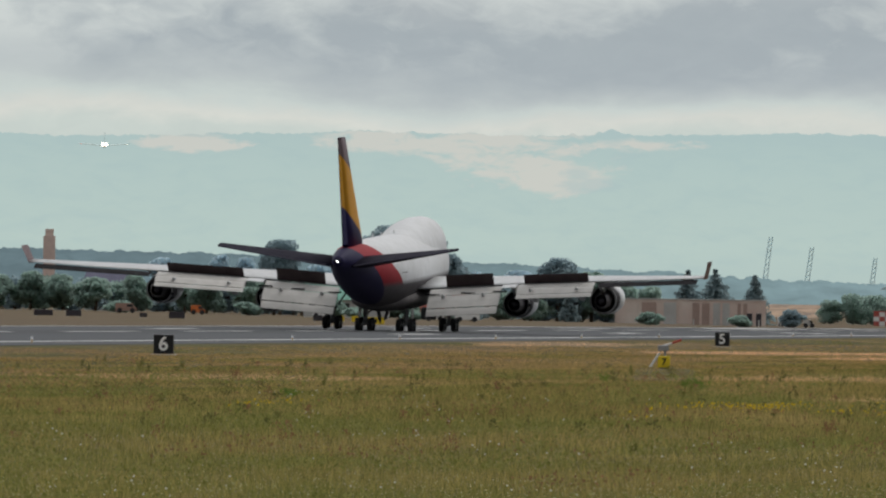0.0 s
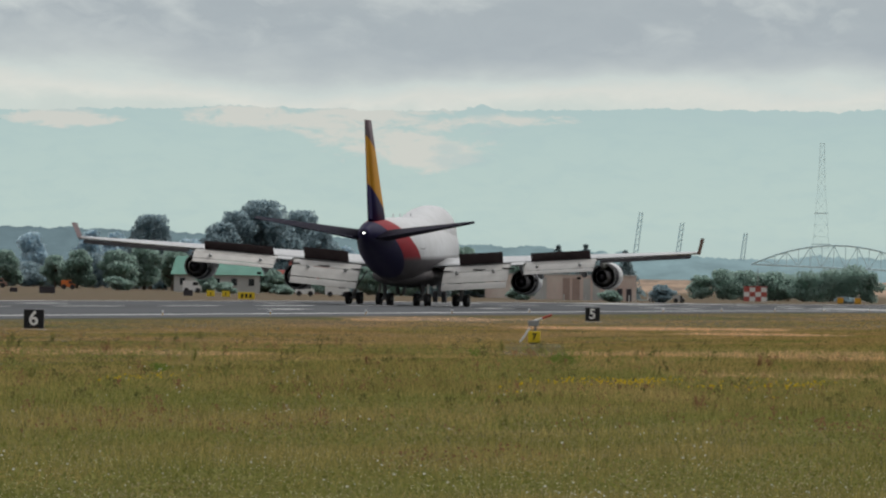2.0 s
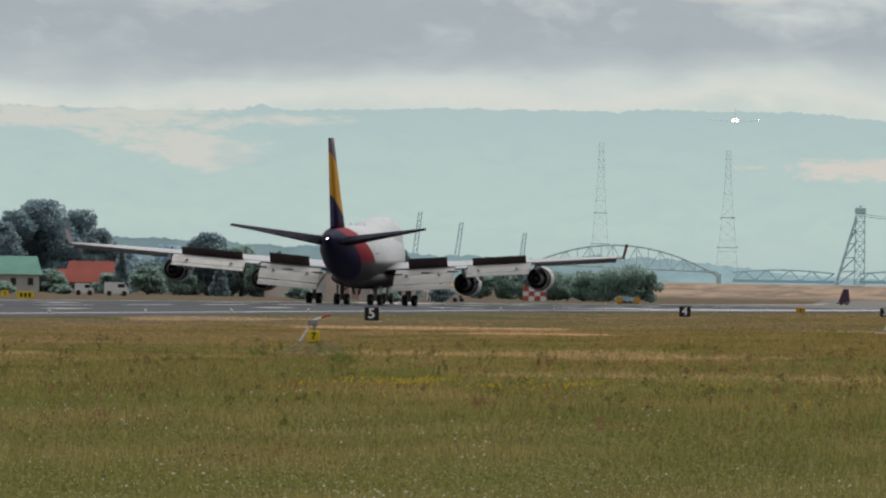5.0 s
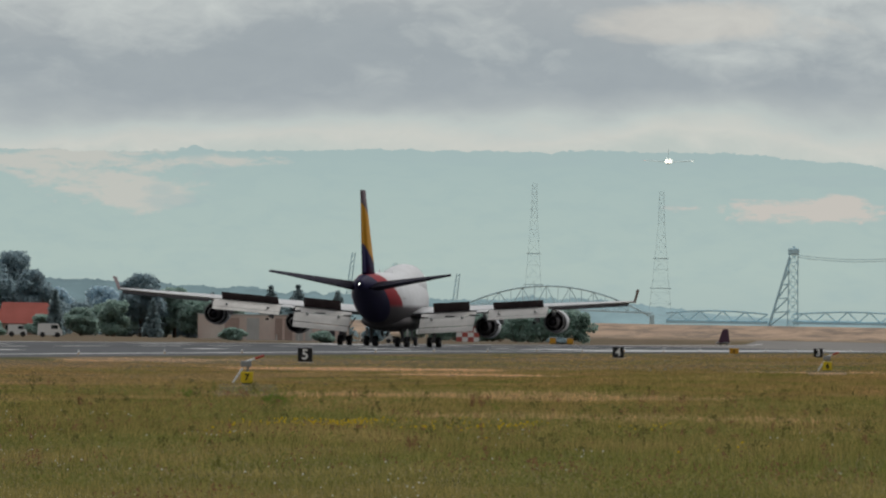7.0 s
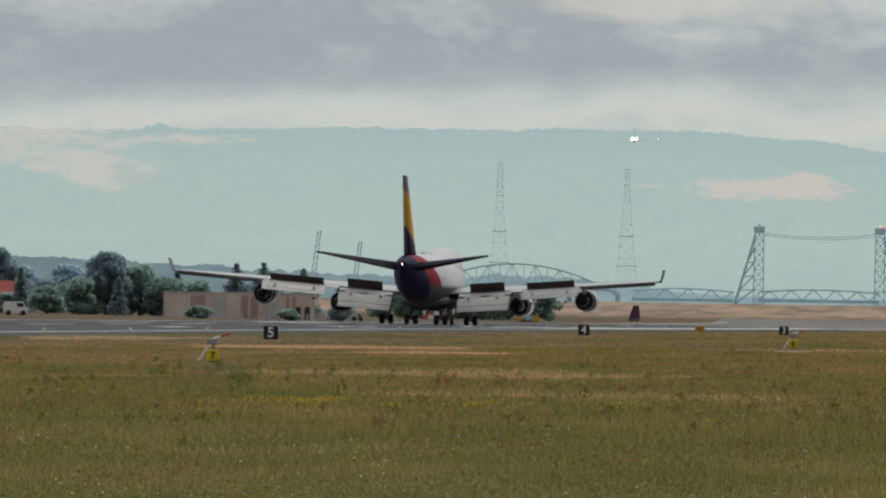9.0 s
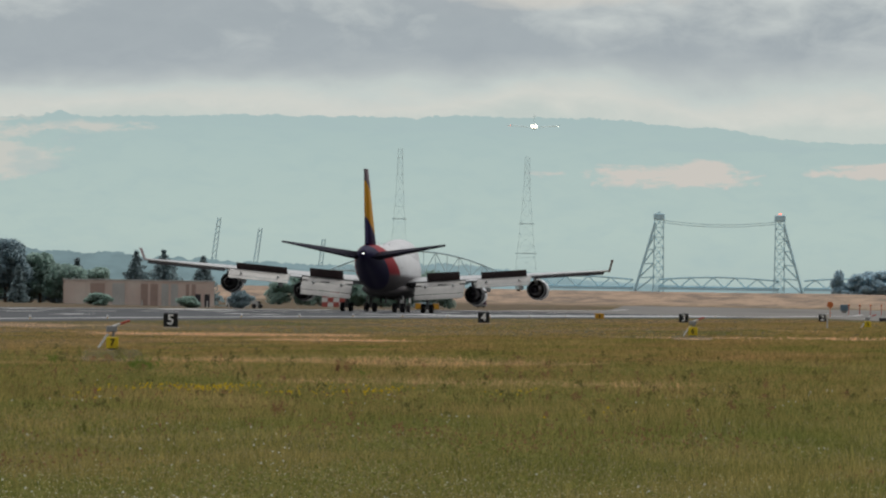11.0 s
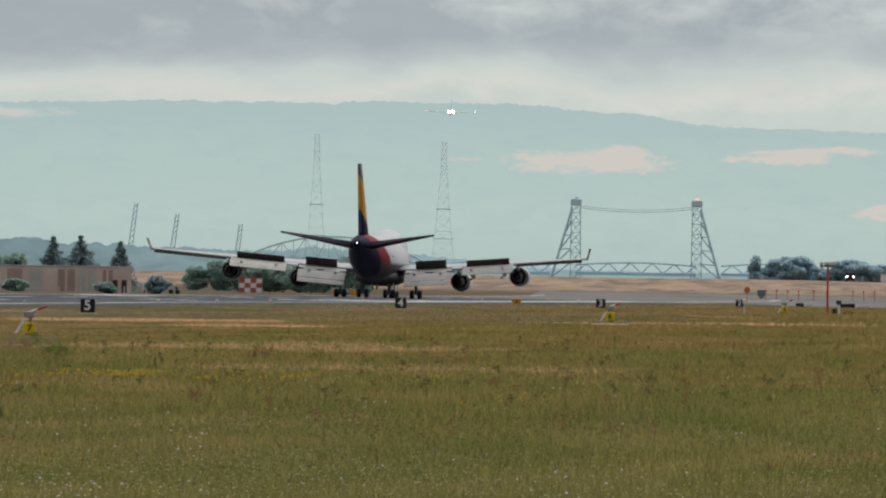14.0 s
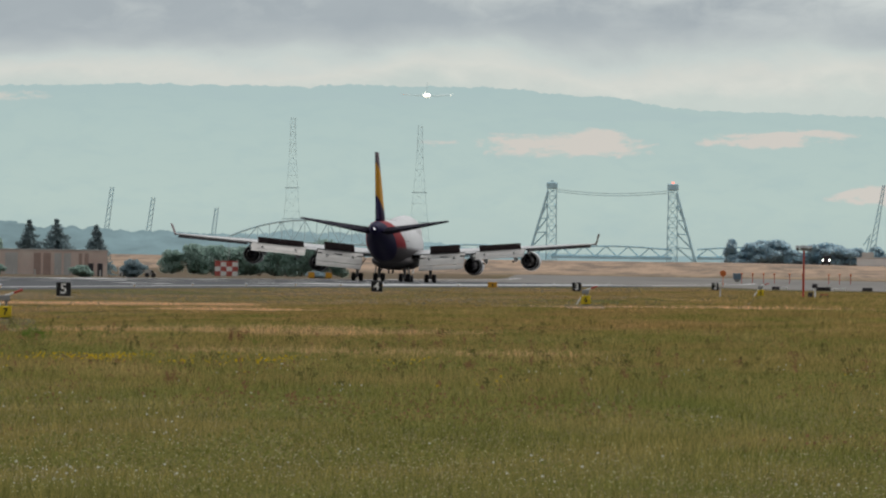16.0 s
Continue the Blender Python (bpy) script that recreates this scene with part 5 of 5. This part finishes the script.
def arch_bridge():
    s = thing("arch_bridge", facing(-5.358, 4100, up=2.5), "steel truss bridge with an arched top chord, haze in its colour", "bridge")
    n, half = 16, 31.0
    top, low, web = ({-3: bmesh.new(), 3: bmesh.new()} for _ in range(3))

    def node(k):
        x = -half + 2 * half * k / n
        return Vector((x, 0, 7.0 + 8.2 * (1 - (x / half) ** 2) - 0.055 * (x + half) * 0.9)), Vector((x, 0, 7.2 - 0.03 * (x + half)))
    for side in (-3, 3):
        o = Vector((0, side, 0))
        for k in range(n):
            (a, b), (c, d) = node(k), node(k + 1)
            bar(top[side], a + o, c + o, 0.27, sides=6)
            bar(low[side], b + o, d + o, 0.27, sides=6)
            bar(web[side], (a if k % 2 else b) + o, (d if k % 2 else c) + o, 0.14, sides=5)
            if k:
                bar(web[side], a + o, b + o, 0.11, sides=5)
    for side in (-3, 3):
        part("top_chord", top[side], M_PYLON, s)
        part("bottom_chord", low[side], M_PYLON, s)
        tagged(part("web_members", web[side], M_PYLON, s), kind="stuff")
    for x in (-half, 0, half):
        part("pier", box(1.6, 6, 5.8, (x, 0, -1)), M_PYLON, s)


arch_bridge()


def lift_bridge():
    s = thing("lift_bridge", facing(-4.0, 4000, up=2.5), "steel lift bridge with two raking towers", "bridge")
    mid = 19.4
    for side in (-1, 1):
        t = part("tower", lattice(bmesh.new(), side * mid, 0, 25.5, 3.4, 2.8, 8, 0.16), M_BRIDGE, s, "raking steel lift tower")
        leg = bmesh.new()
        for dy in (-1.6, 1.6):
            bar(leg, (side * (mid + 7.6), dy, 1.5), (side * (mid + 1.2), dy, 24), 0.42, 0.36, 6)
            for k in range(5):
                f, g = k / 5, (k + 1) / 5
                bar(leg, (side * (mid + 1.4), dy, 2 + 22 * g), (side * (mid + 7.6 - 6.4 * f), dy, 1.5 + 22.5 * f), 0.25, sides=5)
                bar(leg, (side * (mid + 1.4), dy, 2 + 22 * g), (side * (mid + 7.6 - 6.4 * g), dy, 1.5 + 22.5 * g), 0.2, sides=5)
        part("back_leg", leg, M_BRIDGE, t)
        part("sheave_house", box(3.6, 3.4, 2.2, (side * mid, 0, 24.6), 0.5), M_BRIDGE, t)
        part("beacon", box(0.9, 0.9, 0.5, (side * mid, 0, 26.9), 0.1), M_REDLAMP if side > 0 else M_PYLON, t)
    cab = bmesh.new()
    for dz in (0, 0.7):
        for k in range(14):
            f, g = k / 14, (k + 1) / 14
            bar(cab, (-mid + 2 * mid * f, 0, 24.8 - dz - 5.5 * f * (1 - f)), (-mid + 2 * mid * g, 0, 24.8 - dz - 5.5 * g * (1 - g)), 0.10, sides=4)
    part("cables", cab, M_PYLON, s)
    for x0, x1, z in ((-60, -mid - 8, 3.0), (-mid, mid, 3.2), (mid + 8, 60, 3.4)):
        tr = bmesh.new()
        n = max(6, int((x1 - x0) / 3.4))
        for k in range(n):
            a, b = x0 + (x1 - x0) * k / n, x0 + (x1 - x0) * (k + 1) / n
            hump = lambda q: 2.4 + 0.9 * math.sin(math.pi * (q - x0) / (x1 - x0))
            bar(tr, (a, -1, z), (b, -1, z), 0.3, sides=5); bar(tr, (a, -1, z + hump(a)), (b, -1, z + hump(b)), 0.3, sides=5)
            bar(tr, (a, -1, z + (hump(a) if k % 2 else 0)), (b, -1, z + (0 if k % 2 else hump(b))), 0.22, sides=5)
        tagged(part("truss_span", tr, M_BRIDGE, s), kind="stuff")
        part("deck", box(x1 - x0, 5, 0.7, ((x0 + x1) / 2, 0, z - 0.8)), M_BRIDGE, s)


lift_bridge()


def crane():
    s = thing("mobile_crane", facing(-2.806, 2800, up=4.0), "lattice boom crane on a tracked base", "crane")
    bm = bmesh.new()
    for dx in (-0.45, 0.45):
        bar(bm, (dx * 1.4, 0, 2.0), (2.6 + dx * 0.5, 0, 18.0), 0.12, sides=5)
    for k in range(11):
        f, g = k / 11, (k + 1) / 11
        bar(bm, (-0.6 + 2.6 * f + 0.4 * f, 0, 2 + 16 * f), (0.6 + 2.6 * g - 0.4 * g, 0, 2 + 16 * g), 0.08, sides=4)
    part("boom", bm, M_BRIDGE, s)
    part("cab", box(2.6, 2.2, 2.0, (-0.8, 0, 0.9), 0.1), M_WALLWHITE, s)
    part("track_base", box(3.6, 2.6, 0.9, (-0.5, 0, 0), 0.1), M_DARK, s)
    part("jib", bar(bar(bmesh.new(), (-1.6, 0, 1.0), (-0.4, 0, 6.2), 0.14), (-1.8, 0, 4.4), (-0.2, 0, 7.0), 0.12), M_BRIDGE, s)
    w = thing("work_yard_shed", facing(-2.80, 2750, up=4.0), "low pale shed beside the crane", "building")
    part("wall", box(7.0, 4, 1.6, (0, 0, -0.1)), M_WHITE, w)
    part("roof", box(7.3, 4.3, 0.25, (0, 0, 1.5), 0.05), M_WALLWHITE, w)


crane()


def chimney():
    s = thing("brick_tower", facing(-9.617, 3200, up=1.5), "square dull pink brick tower in haze", "tower")
    # haze is mixed into the brick and cap colours
    part("shaft", box(3.1, 3.1, 17.2, (0, 0, 0), 0.1), painted("hazy_brick", (0.62, 0.53, 0.50), 0.9, scale=0.4), s)
    part("cap", box(2.2, 2.2, 1.8, (0, 0, 17.2), 0.1), painted("hazy_stone", (0.66, 0.57, 0.53), 0.9), s)


chimney()


def airliner_far(bearing, up, label):
    """Coming in head-on with landing lights burning."""
    s = thing("approaching_airplane", facing(bearing, 4600, up=up), label, "airplane", "approaching airplanes")
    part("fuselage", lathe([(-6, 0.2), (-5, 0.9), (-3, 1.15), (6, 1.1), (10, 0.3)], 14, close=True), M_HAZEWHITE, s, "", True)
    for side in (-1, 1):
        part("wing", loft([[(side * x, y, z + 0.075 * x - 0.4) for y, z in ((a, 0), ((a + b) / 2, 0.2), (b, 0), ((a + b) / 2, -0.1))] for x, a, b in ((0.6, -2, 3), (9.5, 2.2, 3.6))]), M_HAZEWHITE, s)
        part("landing_light", bar(bmesh.new(), (side * 0.62, -5.6, -0.1), (side * 0.62, -5.9, -0.1), 0.6, 0.6, 12), M_LANDING, s, "burning landing light")
        part("wing_light", bar(bmesh.new(), (side * 8.6, 1.9, 0.2), (side * 8.6, 1.7, 0.2), 0.13, 0.13, 8), M_LANDING if side > 0 else M_REDLAMP, s)
    part("tail_fin", loft([[(-0.12, a, z), (0.12, a, z), (0.12, b, z), (-0.12, b, z)] for z, a, b in ((0.9, 6, 10), (4.4, 8.6, 10.6))]), M_HAZEWHITE, s)
    return s


# airframe colour is drawn towards the hills' haze
M_HAZEWHITE = painted("hazed_airframe", (0.72, 0.88, 0.86), 0.5)
plane_first = airliner_far(-9.371, 59.3, "distant approaching airplane with bright landing lights")
plane_second = airliner_far(-4.860, 64.6, "distant approaching airplane low over the hills")


# ---- the meadow ----
def meadow():
    """Tufts of upright blades; taller near the eye, short beside the runway."""
    rng = np.random.default_rng(21)
    n = 230000
    b = np.radians(-10.2 + 8.3 * rng.random(n))
    d = 175 + (1000 - 175) * rng.random(n) ** 1.25
    x, y = d * np.sin(b), d * np.cos(b)
    keep = (x > -131) & (y < 1100)
    x, y, d = x[keep], y[keep], d[keep]
    # shorter growth along the runway farther off
    yf = 1000 + 1050 * rng.random(45000)
    xf = -132 + 85 * rng.random(45000)
    x, y, d = np.concatenate([x, xf]), np.concatenate([y, yf]), np.concatenate([d, yf])
    n = len(x)
    z = np.array([land(a, c) for a, c in zip(x, y)])
    patch = np.array([noise.noise((a * 0.05, c * 0.02, 4.0)) + 0.6 * noise.noise((a * 0.25, c * 0.06, 9.0)) for a, c in zip(x, y)])
    tall = np.interp(x, [-131, -122, -112, -95, -78, -62, 0], [0.04, 0.05, 0.06, 0.08, 0.11, 0.26, 0.34]) * (1 + 0.55 * patch) * (0.6 + 0.7 * rng.random(n))
    # grass cut short along the camera's sight lines to the yellow markers
    for px, py, reach in ((-83.0, 698.0, 130.0), (-77.2, 1072.0, 150.0)):
        sightline = (np.abs(x - px * y / py) < 1.6) & (y > py - reach) & (y < py + 6)
        tall = np.where(sightline, tall * 0.25, tall)
    blades = 4
    wide = np.interp(d, [175, 400, 1000, 2000], [0.012, 0.022, 0.05, 0.11])
    P = []
    for k in range(blades):
        a = rng.random(n) * 6.283
        off = rng.normal(size=(n, 2)) * np.stack([0.09 + 0 * d, 0.3 + 0 * d], 1)
        bx, by = x + off[:, 0], y + off[:, 1]
        lean = rng.normal(size=(n, 2)) * 0.28 * tall[:, None]
        hgt = tall * (0.55 + 0.6 * rng.random(n))
        dx, dy = np.cos(a) * wide, np.sin(a) * wide * 0.5
        P.append(np.stack([np.stack([bx - dx, by - dy, z - 0.02], 1), np.stack([bx + dx, by + dy, z - 0.02], 1), np.stack([bx + lean[:, 0], by + lean[:, 1], z + hgt], 1)], 1))
    V = np.concatenate(P).reshape(-1, 3)
    F = np.arange(len(V)).reshape(-1, 3)
    me = bpy.data.meshes.new("meadow_grass")
    me.from_pydata(V.tolist(), [], F.tolist())
    tagged(part("meadow_grass", me, M_GRASS, None, "uneven dry and green meadow grass"), category="grass", kind="stuff")


def flowers(name, count, mat, size, seed, near, far, clump, label, tufts=()):
    rng = np.random.default_rng(seed)
    centres = []
    for k in range(count):
        b, d = radians(-10.2 + 8.3 * rng.random()), near + (far - near) * rng.random() ** 1.4
        c = (d * math.sin(b), d * math.cos(b))
        for j in range(clump if rng.random() < 0.35 else 1):
            centres.append((c[0] + rng.normal() * 0.5, c[1] + rng.normal() * 4, 0.34 + 0.24 * rng.random()))
    for b, d, many in tufts:
        for j in range(round(1.5 * many)):
            centres.append((d * math.sin(radians(b)) + rng.normal() * 0.36, d * math.cos(radians(b)) + rng.normal() * 5, 0.3 + 0.16 * rng.random()))
    V, F = [], []
    for x, y, h in centres:
        s = size * (0.5 + 0.9 * rng.random())
        z = land(x, y) + h
        o = len(V)
        V.append((x, y, z + s * 0.25))
        for i in range(6):
            a = i * 1.047
            V.append((x + s * math.cos(a), y + s * 0.6 * math.sin(a), z + s * (0.75 * math.sin(a) + 0.2 * math.sin(a * 2 + h * 9))))
        F += [(o, o + 1 + i, o + 1 + (i + 1) % 6) for i in range(6)]
    me = bpy.data.meshes.new(name)
    me.from_pydata(V, [], F)
    tagged(part(name, me, mat, None, label), category="flowers", kind="stuff")


def weed(bearing, dist, high, mat, label, seed, wide=0.3):
    rng = np.random.default_rng(seed)
    s = thing("weed", facing(bearing, dist), label, "plant", "tall weeds in the meadow")
    bm = bmesh.new()
    pts = []
    for k in range(5):
        tip = (rng.normal() * wide * 0.5, rng.normal() * wide * 0.5, high * (0.7 + 0.4 * rng.random()))
        bar(bm, (tip[0] * 0.2, 0, -0.05), tip, 0.014, 0.006, 4)
        for j in range(int(22 + 90 * max(0, wide - 0.3))):
            f = 0.2 + 0.8 * rng.random()
            pts.append((tip[0] * f + rng.normal() * wide * 0.14, tip[1] * f + rng.normal() * wide * 0.14, tip[2] * f))
    part("stalks", bm, mat, s)
    part("leaves", leaf_mesh("leaves", pts, 0.024, mat, rng=rng), mat, s)


def herbs(name, count, mat, size, seed, near, far, low, high, cover, label):
    """Leafy or seeding growth in patches among the grass."""
    rng = np.random.default_rng(seed)
    pts = []
    while len(pts) < count:
        b, d = radians(-10.2 + 8.3 * rng.random()), near + (far - near) * rng.random() ** 1.3
        x, y = d * math.sin(b), d * math.cos(b)
        if noise.noise((x * 0.11, y * 0.022, seed)) + 0.5 * noise.noise((x * 0.5, y * 0.08, seed)) < cover:
            continue
        for k in range(5):
            pts.append((x + rng.normal() * 0.12, y + rng.normal() * 0.4, land(x, y) + low + (high - low) * rng.random()))
    tagged(part(name, leaf_mesh(name, pts, size, mat, rng=rng), mat, None, label), category="plants", kind="stuff")


def tufts(name, count, mat, seed, near, far, label):
    """Upright leafy tufts that stand above the grass."""
    rng = np.random.default_rng(seed)
    pts = []
    for k in range(count):
        b, d = radians(-10.2 + 8.3 * rng.random()), near + (far - near) * rng.random()
        x, y = d * math.sin(b), d * math.cos(b)
        high, wide = 0.28 + 0.34 * rng.random() ** 2, 0.05 + 0.16 * rng.random() ** 2
        for j in range(int(26 + 160 * wide)):
            f = rng.random()
            pts.append((x + rng.normal() * wide * (1.1 - 0.6 * f), y + rng.normal() * wide * 2, land(x, y) + 0.05 + high * f))
    tagged(part(name, leaf_mesh(name, pts, 0.03, mat, rng=rng), mat, None, label), category="plants", kind="stuff")


meadow()
tufts("dark_tufts", 260, M_DARKWEED, 41, 330, 700, "dark green tufts of weed standing above the grass")
tufts("rusty_tufts", 110, M_RUST, 42, 300, 660, "rusty dock tufts standing above the grass")
herbs("green_herbs", 45000, M_WEED, 0.035, 31, 176, 620, 0.12, 0.34, 0.06, "patches of leafy green herbs in the meadow")
herbs("seed_heads", 30000, M_SEED, 0.013, 32, 176, 330, 0.2, 0.42, -0.25, "pale dry seed heads above the grass")
herbs("brown_docks", 8000, M_RUST, 0.026, 33, 230, 640, 0.15, 0.5, 0.16, "rust-brown dock and sorrel among the grass")
flowers("white_flowers", 150, M_FLOWER, 0.019, 5, 178, 430, 6, "scattered white wild flowers in the meadow")
flowers("cream_florets", 2000, M_FLORET, 0.0085, 7, 172, 226, 4, "tiny cream florets thick in the near grass")
flowers("yellow_flowers", 8, M_FLOWERY, 0.030, 6, 330, 420, 8, "loose clumps of yellow wild flowers",
        ((-6.32, 408, 40), (-6.24, 402, 22), (-5.59, 400, 26), (-6.53, 410, 26), (-6.34, 412, 18), (-8.59, 396, 30), (-5.50, 412, 14), (-6.75, 405, 14), (-5.90, 398, 14), (-4.95, 406, 10)))
for k, (b, d, h, m) in enumerate(((-6.654, 470, 0.75, M_WEED), (-6.69, 468, 0.6, M_WEED), (-6.02, 345, 0.55, M_RUST), (-5.75, 520, 0.65, M_RUST), (-5.71, 522, 0.6, M_RUST), (-8.35, 520, 0.6, M_WEED), (-8.2, 430, 0.5, M_WEED), (-7.55, 500, 0.55, M_RUST),
                                  (-7.9, 330, 0.45, M_WEED), (-4.64, 400, 0.55, M_RUST), (-3.92, 370, 0.55, M_RUST), (-6.93, 620, 0.6, M_WEED), (-8.75, 560, 0.6, M_RUST), (-7.2, 400, 0.5, M_WEED), (-5.25, 480, 0.5, M_WEED), (-3.5, 390, 0.5, M_WEED),
                                  (-4.3, 250, 0.3, M_WEED), (-5.5, 215, 0.3, M_WEED), (-5.46, 214, 0.34, M_WEED), (-6.9, 300, 0.4, M_WEED), (-9.1, 420, 0.5, M_WEED), (-9.2, 600, 0.6, M_WEED), (-9.0, 640, 0.5, M_WEED))):
    weed(b, d, h, m, "tall green weed among the grass" if m is M_WEED else "rust-brown dock weed among the grass", 700 + k)


for k, (b, d, h, w) in enumerate(((-6.66, 525, 0.62, 0.45), (-6.63, 522, 0.7, 0.5), (-6.60, 528, 0.5, 0.5), (-6.69, 530, 0.45, 0.4), (-8.52, 455, 0.4, 0.4), (-8.49, 457, 0.36, 0.4), (-7.05, 565, 0.5, 0.5), (-5.62, 500, 0.4, 0.4))):
    weed(b, d, h, M_FRESH, "fresh bright green weed standing in the meadow", 760 + k, w)


def motions():
    walk(freighter, [(t, pose(-163, y, land(-163, y) + 0.03 - 33 * math.sin(radians(p)), p, 0.55, 0)) for t, y, p in JET_ROWS])
    walk(taxi_plane, [(t, pose(*spot(b, 2385), 0, 0, 0)) for t, b in ((0.0, -3.68), (6.3, -4.507), (7.0, -4.592), (8.2, -4.745), (10.5, -5.03), (16.0, -5.72))])
    walk(plane_first, [(t, facing(-9.371, d, 0, 3.68 + d * 0.01210)) for t, d in ((0.0, 4650), (16.0, 4450))])
    walk(plane_second, [(t, facing(-4.860, d, 0, 3.68 + d * 0.01323)) for t, d in ((0.0, 4650), (16.0, 4450))])


# seconds, place of the tail along the runway, nose-up angle
JET_ROWS = (
    (0.0, 1118.5, 2.10),
    (0.5, 1145.9, 2.15),
    (1.0, 1172.7, 2.10),
    (1.5, 1198.9, 1.30),
    (2.0, 1225.5, 0.55),
    (2.5, 1251.0, 0.30),
    (3.0, 1277.2, 0.35),
    (3.5, 1302.8, 0.40),
    (4.0, 1329.0, 0.36),
    (4.2, 1339.5, 0.33),
    (6.5, 1458.6, 0.06),
    (7.0, 1482.7, 0.05),
    (7.5, 1505.8, 0.00),
    (8.0, 1529.1, -0.10),
    (10.3, 1623.7, -0.50),
    (10.5, 1631.9, -0.54),
    (11.0, 1650.7, -0.60),
    (11.5, 1669.7, -0.66),
    (12.0, 1690.0, -0.72),
    (12.5, 1708.1, -0.68),
    (13.0, 1726.7, -0.62),
    (13.5, 1744.1, -0.57),
    (14.0, 1761.9, -0.57),
    (14.5, 1779.5, -0.57),
    (15.0, 1796.6, -0.57),
    (15.5, 1812.6, -0.57),
    (16.0, 1828.2, -0.57),
)
motions()
